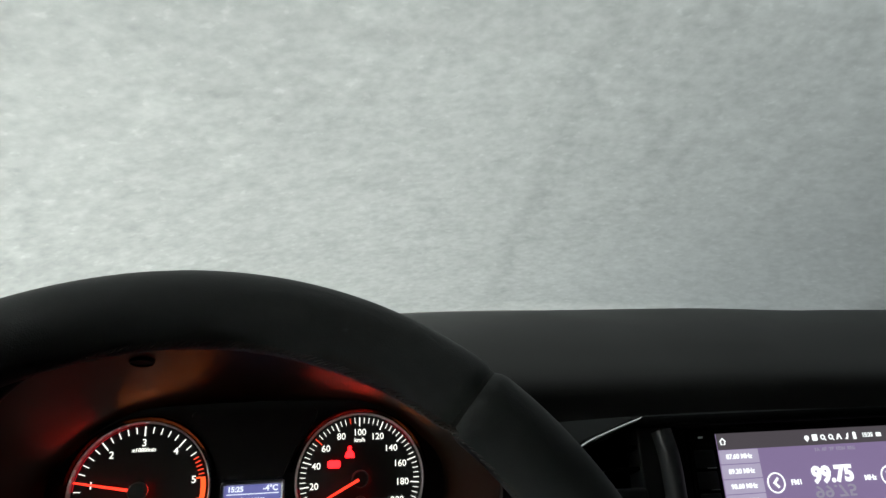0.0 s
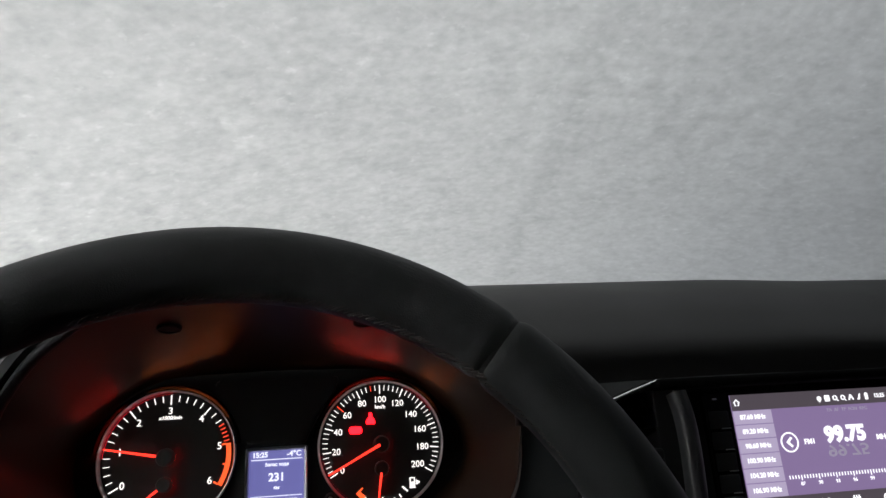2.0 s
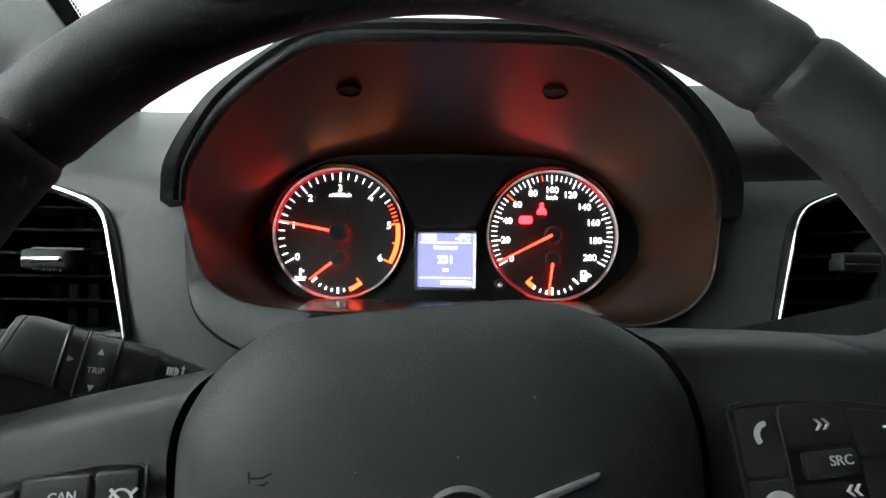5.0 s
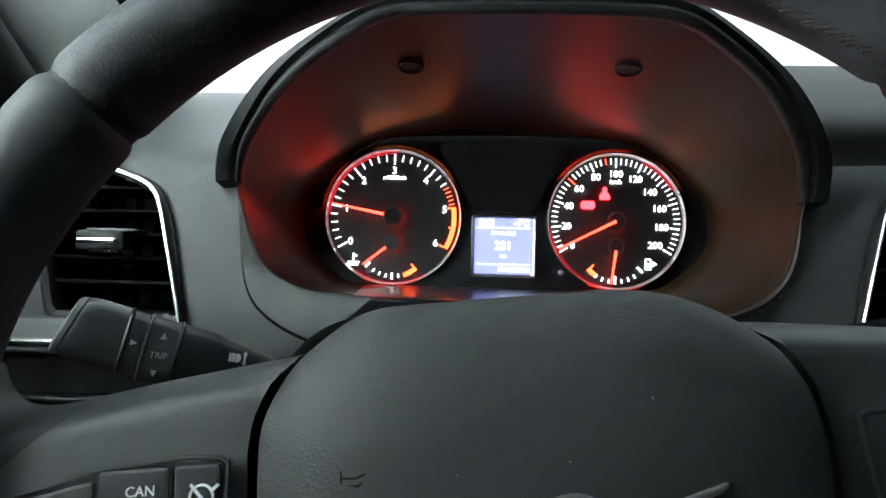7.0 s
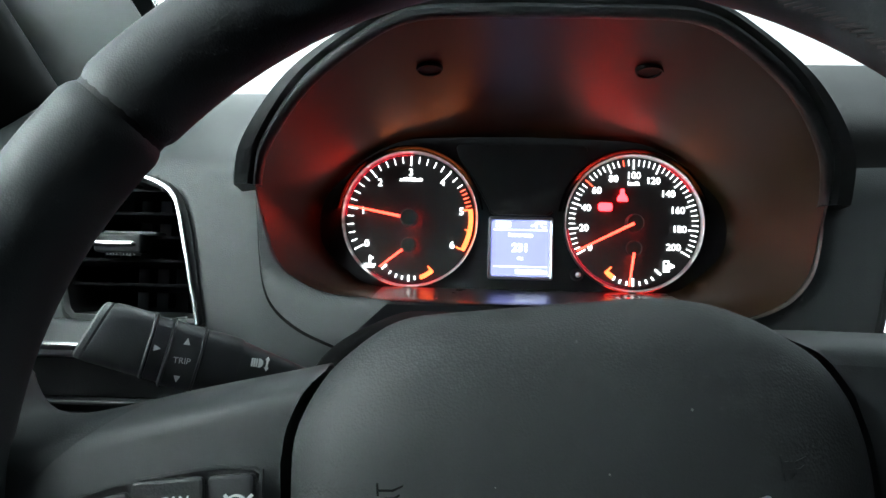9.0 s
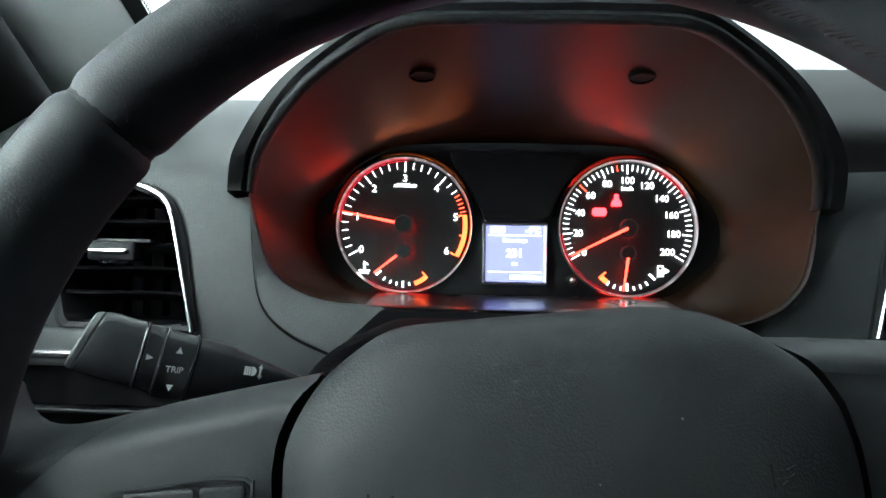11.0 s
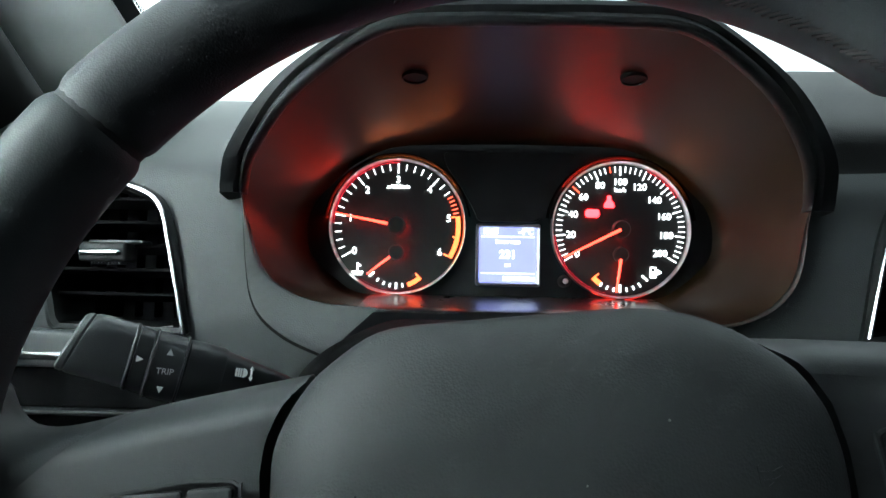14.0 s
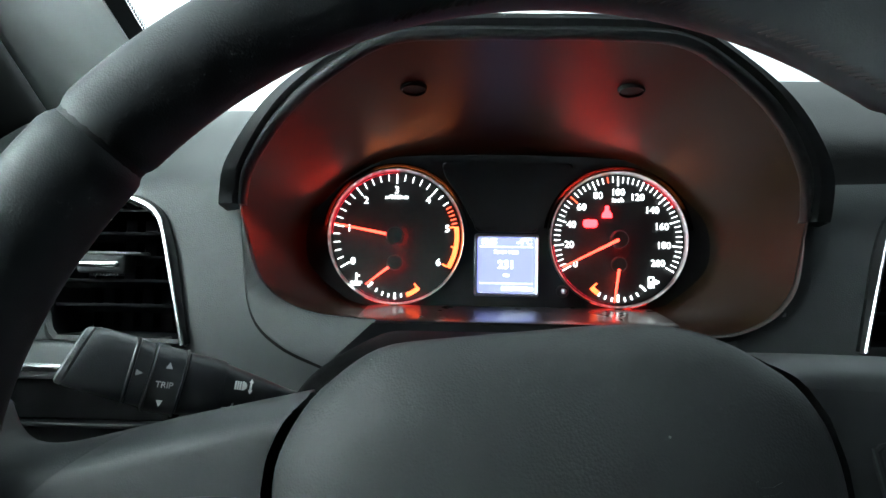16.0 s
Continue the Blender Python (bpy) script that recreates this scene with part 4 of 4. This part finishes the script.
def stalk_body(name, stations, mat, label="", parent=stalk, bevel=True):
    """A stretch of the stalk: stations of (x along it, half height, half depth)."""
    rings = []
    for s, h, d, *shear in stations:
        c = stalk_axis(s)
        lean = (stalk_axis(0) - stalk_axis(1)).normalized() * (shear[0] if shear else 0)
        ring = []
        for k in range(40):
            a = 2 * math.pi * k / 40
            ca, sa = math.cos(a), math.sin(a)
            e = .62
            u = math.copysign(abs(ca) ** e, ca) * d
            v = math.copysign(abs(sa) ** e, sa) * h
            ring.append(c + lean * v + Vector((.46, -.88, .08)) * u + Vector((.24, .03, .97)) * v)
        rings.append(ring)
    return part(name, loft(rings, True, True, True), mat, parent, label, 35)


stalk_body("arm", [(-.25, .0040, .0040), (0, .0048, .0050), (.15, .0060, .0062), (.30, .0088, .0084), (.425, .0110, .0098)], STALK_MAT, "tapered black arm")
stalk_body("sleeve", [(.426, .0116, .0104), (.435, .0120, .0108), (.52, .0131, .0113), (.575, .0136, .0115), (.579, .0132, .0112)], STALK_MAT, "matt black sleeve")
collar = stalk_body("trip_switch", [(.582, .0138, .0118), (.584, .0148, .0128), (.589, .0149, .0129), (.592, .0142, .0122), (.698, .0143, .0123), (.701, .0150, .0130), (.706, .0149, .0129), (.710, .0138, .0118)], STALK_MAT, "black TRIP switch collar")
stalk_body("neck", [(.713, .0136, .0114), (.765, .0137, .0115)], STALK_MAT)
stalk_body("knob", [(.767, .0130, .0108), (.770, .0142, .0122), (.776, .0144, .0124), (.782, .0138, .0118), (.90, .0135, .0116, .12), (.945, .0132, .0113, .22), (.958, .0127, .0108, .25)], STALK_MAT, "black turning end knob")
stalk_body("end_cap", [(.9585, .0124, .0104, .25), (.966, .0128, .0108, .25), (.984, .0124, .0104, .25), (.992, .0112, .0092, .25)], TRIM_GREY, "grey edged end cap")


def on_stalk(s, up, off=.0130):
    c = stalk_axis(s)
    return Matrix.Translation(c + Vector((.46, -.88, .08)) * off + Vector((.24, .03, .97)) * up) @ Matrix.Rotation(radians(27), 4, "Z") @ Matrix.Rotation(radians(9), 4, "Y")


part("switch_text", text_mesh("TRIP", .0035), ICON_GREY, collar, "printed light grey text", m=on_stalk(.648, -.0014, .0126))
tri = [(-.0013, -.0012), (.0013, -.0012), (0, .0015)]
part("arrow", prism(tri, -.0003, .0004), ICON_GREY, collar, m=on_stalk(.648, .0068, .0124))
part("arrow", prism([(x, -z) for x, z in tri], -.0003, .0004), ICON_GREY, collar, m=on_stalk(.648, -.0090, .0124))
part("arrow", prism([(z, x) for x, z in tri], -.0003, .0004), ICON_GREY, stalk, m=on_stalk(.745, .0004, .0117))
# lamp marks: a lens with beams, and an arrowed bar
for x in (-.0034, -.0024, -.0014):
    part("lamp_icon", box(x, x + .0007, -.0003, .0004, -.0018, .0018), ICON_GREY, stalk, m=on_stalk(.350, .0030, .0097))
part("lamp_icon", prism([polar(.0020, a) for a in range(-90, 91, 15)], -.0003, .0004), ICON_GREY, stalk, m=on_stalk(.350, .0030, .0097) @ Matrix.Translation((-.0003, 0, 0)))
part("lamp_icon", prism([(.0030, -.0016), (.0024, -.0016), (.0034, -.0032), (.0044, -.0016), (.0038, -.0016), (.0038, .0016), (.0044, .0016), (.0034, .0032), (.0024, .0016), (.0030, .0016)], -.0003, .0004), ICON_GREY, stalk, m=on_stalk(.350, .0030, .0097))


part("fog_icon", prism([(-.0026, -.0016), (.0016, -.0016), (.0022, .0012), (.0014, .0012), (.0010, -.0008), (-.0026, -.0009)], -.0003, .0004), ICON_GREY, stalk, m=on_stalk(.385, -.0066, .0086))


# ---------------------------------------------------------------- air vents at either side of the cluster
def air_vent(sx, label):
    """An air vent: dark box, slats across and upright vanes, a tab, and a bright strip along the inner edge."""
    v = thing("air_vent", (-sx * .23, -.05, -.068), label, "air vent", "air vents beside the cluster", m=C @ Matrix.Translation((.0072 if sx < 0 else 0, 0, .003 if sx < 0 else 0)))
    ring = [(sx * x, z) for x, z in rounded(VENT, .006, 4)]
    hole = [(sx * x, z) for x, z in rounded(vent_hole, .005, 4)]
    n = 72
    o = spline([(x, 0, z) for x, z in ring], n, True)
    h = spline([(x, 0, z) for x, z in hole], n, True)
    grow = [p + Vector((p.x + sx * .232, 0, p.z + .02)).normalized() * .003 for p in o]
    rings = [[p + Vector((0, -.050, 0)) for p in grow], [p + Vector((0, -.0545, 0)) for p in grow], [p + Vector((0, -.0555, 0)) for p in o], [p + Vector((0, -.0545, 0)) for p in h], [p + Vector((0, -.012, 0)) for p in h]]
    part("frame", loft(rings, True, False, False), BLACK_PLASTIC, v, smooth=30)
    back = bmesh.new()
    back.faces.new([back.verts.new(p + Vector((0, -.012, 0))) for p in h])
    part("box", back, SHROUD_MAT, v)
    strip = spline([(sx * x, -.0565, z) for x, z in ((-.1892, -.0690), (-.1935, -.048), (-.2012, -.012), (-.2035, -.002), (-.2068, .0055), (-.2125, .0112), (-.226, .0170), (-.2575, .0275))], 40)
    part("bright_strip", sweep([p for p in strip], [(-.0013, -.001), (.0013, -.001), (.0013, .0008), (.0006, .0015), (-.0006, .0015), (-.0013, .0008)]), CHROME, v, "thin satin chrome strip", 40)
    for z in (.0075, -.0065, -.0205, -.0345, -.0490):
        left = -.2725 if z < 0 else -.271
        right = -.2105 if z > 0 else -.2030 + (-.0065 - z) * .20
        bm = box(min(sx * left, sx * right), max(sx * left, sx * right), -.049, -.033, z - .0012, z + .0012, .0008, 2)
        bmesh.ops.rotate(bm, verts=bm.verts[:], cent=(0, -.041, z), matrix=Matrix.Rotation(radians(-14), 3, "X"))
        part("slat", bm, SHROUD_MAT, v, smooth=30)
    for i in range(5):
        x = -.2585 + .0125 * i
        part("vane", box(sx * x - .0003, sx * x + .0003, -.028, -.018, -.062, .016, .0002, 1), SHROUD_MAT, v)
    a, b = (-.2520, -.2240) if sx > 0 else (.2290, .2540)
    tab = part("tab", box(a, b, -.0590, -.044, -.0285, -.0170, .002, 3), BLACK_PLASTIC, v, "black sliding tab", 40)
    if sx > 0:
        part("tab_strip", box(a + .0015, b - .002, -.0618, -.0580, -.0252, -.0212, .0017, 4), CHROME, tab, "bright chrome insert", 40)
        part("tab_cap", box(a + .004, b + .008, -.0560, -.044, -.0178, -.0158, .0009, 2), SATIN_GREY, tab, "thin grey upper edge", 40)
        for i in range(9):
            x = a + .007 + .0020 * i
            part("knurl", box(x, x + .0012, -.0572, -.050, -.0300, -.0284, .0004, 1), SATIN_GREY, tab)
    else:
        part("tab_strip", box(a + .001, b - .001, -.0602, -.0586, -.0245, -.0235, .0004), CHROME, tab, "thin chrome insert")
    return v


air_vent(1, "black slatted air vent with chrome strip beside the driver door")
air_vent(-1, "black slatted air vent with chrome strip beside the radio")

# trim under the outer vent: a grey strip with a bright inlay over a dark slot
trim = thing("dashboard_trim", (-.27, -.05, -.10), "grey dashboard trim strip with chrome inlay below the outer vent", "trim")
part("strip", box(-.388, -.196, -.062, -.045, -.0895, -.0680, .003, 3), TRIM_GREY, trim, smooth=40)
part("inlay", box(-.386, -.235, -.0645, -.060, -.0852, -.0798, .0020, 4), CHROME, trim, "bright chrome inlay")
part("slot", box(-.388, -.196, -.054, -.040, -.1130, -.0900, .001), SHROUD_MAT, trim, "black slot")
part("lower_strip", box(-.388, -.196, -.060, -.040, -.1165, -.1135, .0012, 3), BLACK_PLASTIC, trim, smooth=40)
part("lower_slot", box(-.388, -.196, -.054, -.040, -.1290, -.1167, .001), SHROUD_MAT, trim, "black recess")

# ---------------------------------------------------------------- centre stack with the radio
stack = thing("centre_stack", (.40, -.05, -.14), "black centre stack panel around the radio", "centre console")
part("top_rail", box(.262, .56, -.066, -.03, .0240, .0315, .003, 3), SHROUD_MAT, stack, smooth=40)
post = spline([(.2755, -.0640, .0225), (.2775, -.0665, .005), (.2780, -.0670, -.02), (.2768, -.0665, -.05), (.2745, -.0650, -.085)], 24)
part("post", sweep(post, [(-.0060, -.008), (.0060, -.008), (.0060, -.001), (.0035, .0018), (0, .0026), (-.0035, .0018), (-.0060, -.001)]), SATIN_GREY, stack, "satin graphite upright trim", 50)
part("panel", box(.262, .56, -.052, -.03, -.135, .0245, .001), BLACK_PLASTIC, stack)

radio = thing("car_radio", (.40, -.05, -.07), "car radio with lit purple touch screen tuned to 99.75", "radio")
part("bezel", prism(rounded([(.2965, -.0720), (.5030, -.0720), (.5030, .0225), (.2965, .0225)], .004, 4), -.0560, -.040, .0015), GLOSS_BLACK, radio, "gloss black bezel", 40)
SY = -.0568
part("screen", box(.3170, .4830, SY, SY + .002, -.0620, .0180), SCR_PURPLE, radio, "lit purple screen")
part("status_bar", box(.3170, .4830, SY - .0004, SY, .0072, .0180), SCR_DARK, radio, "dark status bar")
part("bottom_bar", box(.3170, .4830, SY - .0004, SY, -.0620, -.0505), SCR_DARK, radio, "dark button bar")
for i, body in enumerate(("87.60 MHz", "89.20 MHz", "90.60 MHz", "100.90 MHz", "104.20 MHz", "106.90 MHz")):
    z = .0024 - .00965 * i
    part("preset_tile", box(.3172, .3465, SY - .0004, SY, z - .0045, z + .0045), SCR_LILAC, radio, "lilac station row")
    part("screen_text", text_mesh(body, .0044, .0003, bold=.0001), SCR_WHITE, radio, m=at(.3315, SY - .0005, z))
part("screen_text", text_mesh("99.75", .0146, .0003, bold=.0007), SCR_WHITE, radio, "large frequency digits", m=at(.4005, SY - .0003, -.0130))
part("screen_text", text_mesh("99.75", .0150, .0003, bold=.0002), SCR_DIM, radio, "faint mirrored digits", m=at(.4005, SY - .0002, -.0232) @ Matrix.Diagonal((1, 1, -.72, 1)))
part("screen_text", text_mesh("FM1", .0050, .0003, bold=.0001), SCR_WHITE, radio, m=at(.3715, SY - .0003, -.0165))
part("screen_text", text_mesh("MHz", .0050, .0003, bold=.0001), SCR_WHITE, radio, m=at(.4295, SY - .0003, -.0165))
part("screen_text", text_mesh("TA  AF  TP  EON  REG", .0034, .0003), SCR_DIM, radio, m=at(.4065, SY - .0003, .0040))
for x, t in ((.3560, 0), (.4450, 180)):
    part("seek_ring", turned([(.0068, .0002), (.0068, -.0003), (.0058, -.0003), (.0058, .0002)], 40), SCR_WHITE, radio, m=at(x, SY, -.0160))
    part("seek_arrow", prism([(-.0026, 0), (.0012, .0036), (.0024, .0026), (-.0002, 0), (.0024, -.0026), (.0012, -.0036)], -.0003, .0002), SCR_WHITE, radio, m=at(x, SY, -.0160, t))
for i in range(46):
    big = i % 6 == 4
    part("scale_tick", box(-.0003, .0003, -.0003, .0001, -.0012 if not big else -.0022, .0012), SCR_WHITE, radio, m=at(.3505 + .00225 * i, SY, -.0390))
for i, s in enumerate(("87", "90", "93", "96", "99", "102")):
    part("screen_text", text_mesh(s, .0034, .0003), SCR_WHITE, radio, m=at(.3595 + .0135 * i, SY - .0003, -.0435))
for shape in ([(-.0026, .0000), (0, .0025), (.0026, .0000), (.0020, -.0003), (0, .0015), (-.0020, -.0003)], [(-.0017, -.0022), (-.0011, -.0022), (-.0011, .0002), (-.0017, -.0003)], [(.0011, -.0022), (.0017, -.0022), (.0017, -.0003), (.0011, .0002)],
              [(-.0011, -.0022), (-.0004, -.0022), (-.0004, -.0016), (-.0011, -.0016)], [(.0004, -.0022), (.0011, -.0022), (.0011, -.0016), (.0004, -.0016)]):
    part("home_icon", prism(shape, -.0003, .0001), SCR_WHITE, radio, m=at(.3210, SY - .0005, .0126))
loop = turned([(.0018, .0001), (.0018, -.0003), (.0011, -.0003), (.0011, .0001)], 16)
handle = [(.0010, -.0012), (.0014, -.0009), (.0025, -.0022), (.0021, -.0025)]
marks = [[prism([polar(.0017, q) for q in range(-30, 211, 20)] + [(0, -.0026)], -.0003, .0001)],
         [prism(rounded([(-.0020, -.0022), (.0020, -.0022), (.0020, .0022), (-.0020, .0022)], .0006, 2), -.0003, .0001)],
         [loop, prism(handle, -.0003, .0001)], [loop.copy(), prism(handle, -.0003, .0001)],
         [prism([(-.0022, -.0020), (-.0012, -.0020), (.0002, .0004), (.0014, -.0020), (.0024, -.0020), (.0006, .0018), (-.0006, .0018)], -.0003, .0001)],
         [prism([(-.0014, -.0020), (.0002, -.0002), (.0002, .0012), (.0016, .0022), (.0012, -.0006), (.0004, -.0022)], -.0003, .0001)],
         [prism(rounded([(-.0012, -.0024), (.0012, -.0024), (.0012, .0020), (.0006, .0026), (-.0006, .0026), (-.0012, .0020)], .0005, 2), -.0003, .0001)]]
for i, shapes in enumerate(marks):
    for bm in shapes:
        part("status_icon", bm, SCR_WHITE, radio, m=at(.3860 + .0064 * i, SY - .0005, .0122))
part("screen_text", text_mesh("15:25", .0040, .0003, bold=.0001), SCR_WHITE, radio, "clock", m=at(.4350, SY - .0005, .0122))
for x, w in ((.4440, .004),):
    part("status_bar_mark", prism(rounded([(-w / 2, -.0014), (w / 2, -.0014), (w / 2, .0014), (-w / 2, .0014)], .0005, 2), -.0003, .0001), SCR_WHITE, radio, m=at(x, SY - .0005, .0122))
for i in range(6):
    x = .3270 + .0235 * i
    if i == 0:
        shapes = [[polar(r1, q) for q in range(0, 91, 15)] + [polar(r0, q) for q in range(90, -1, -15)] for r0, r1 in ((.0001, .0012), (.0020, .0028), (.0036, .0044))]
        shapes = [[(px - .0020, pz - .0020) for px, pz in sh] for sh in shapes]
    elif i in (1, 2):
        f = 1 if i == 2 else -1
        shapes = [[(-f * .0026, -.0026), (f * .0014, 0), (-f * .0026, .0026)], [(f * .0016, -.0026), (f * .0024, -.0026), (f * .0024, .0026), (f * .0016, .0026)]]
    elif i == 3:
        shapes = [[(k - .0004, -.0028), (k + .0004, -.0028), (k + .0004, .0028), (k - .0004, .0028)] for k in (-.0020, 0, .0020)] + [[(k - .0009, h - .0005), (k + .0009, h - .0005), (k + .0009, h + .0005), (k - .0009, h + .0005)] for k, h in ((-.0020, .001), (0, -.001), (.0020, .0012))]
    else:
        shapes = [[polar(.0024, q) for q in range(0, 181, 15)] + [polar(.0017, q) for q in range(180, -1, -15)], [polar(.0024, q) for q in range(180, 361, 15)] + [polar(.0017, q) for q in range(360, 179, -15)]]
    for sh in shapes:
        part("button_icon", prism(sh, -.0003, .0001), SCR_WHITE, radio, m=at(x, SY - .0005, -.0562))
for i in range(5):
    z = .0020 - .0140 * i
    key = part("key", prism(rounded([(.2990, z - .0058), (.3140, z - .0058), (.3140, z + .0058), (.2990, z + .0058)], .0012, 2), -.0568, -.050, .0006), BLACK_PLASTIC, radio, "black side key")
    part("key_mark", box(.3070, .3135, -.0572, -.0566, z - .0062, z - .0057), ICON_GREY, key)
part("key_lamp", box(.3040, .3070, -.0566, -.0555, .0155, .0167), ICON_GREY, radio)
knob = part("knob", turned([(.0085, .012), (.0085, -.004), (.0078, -.0055), (.0, -.006)], 40), CHROME, radio, "chrome rimmed knob", 35, at(.3070, -.0580, -.0690))

# ---------------------------------------------------------------- windscreen post on the driver's side
pillar = thing("windscreen_post", (-.47, .45, .66), "light grey plastic windscreen post on the driver side", "pillar", m=Matrix())


def post_in(t):
    """The post's edge along the glass, from the dashboard up."""
    y = .21 - .60 * t
    return Vector((-.246 - .15 * y, y, .798 - .64 * y))


def post_out(t):
    """Its edge along the door."""
    z = .62 + .53 * t
    return Vector((-.378, .1 - (z - .762) / 1.385, z))


rings = []
for k in range(33):
    a, b = post_in(k / 32), post_out(k / 32)
    face = (Vector((-.10, -.45, .75)) - Vector((-.45, .30, .80))).normalized()
    mid = [a.lerp(b, t) + face * (.010 * math.sin(math.pi * t) ** .8) for t in (.02, .08, .2, .35, .5, .65, .8, .92, .98)]
    rings.append([a - face * .02] + [a] + mid + [b] + [b - face * .02])
part("cover", loft(rings, True, True, True), PILLAR_MAT, pillar, "light grey plastic cover", 50)
edge = [post_in(k / 60) + Vector((.0, .012, .005)) for k in range(61)]
away = Vector((.9, .40, .0)).normalized()
part("glass_edge", loft([[p - away * .02 for p in edge], [p + away * .0052 for p in edge]], False), DARK_MATT, windscreen, "black printed band along the glass")
dots = bmesh.new()
for k in range(420):
    p = post_in(k / 419) + Vector((.0, .012, .005))
    for r, size in ((.0062, .00095), (.0078, .0007), (.0091, .0005)):
        q = p + away * (r + (.0005 if k % 2 else 0))
        bmesh.ops.create_cube(dots, size=1, matrix=Matrix.LocRotScale(q, None, (size, size, size)))
tagged(part("glass_dots", dots, DARK_MATT, windscreen, "row of black printed dots"), kind="stuff")
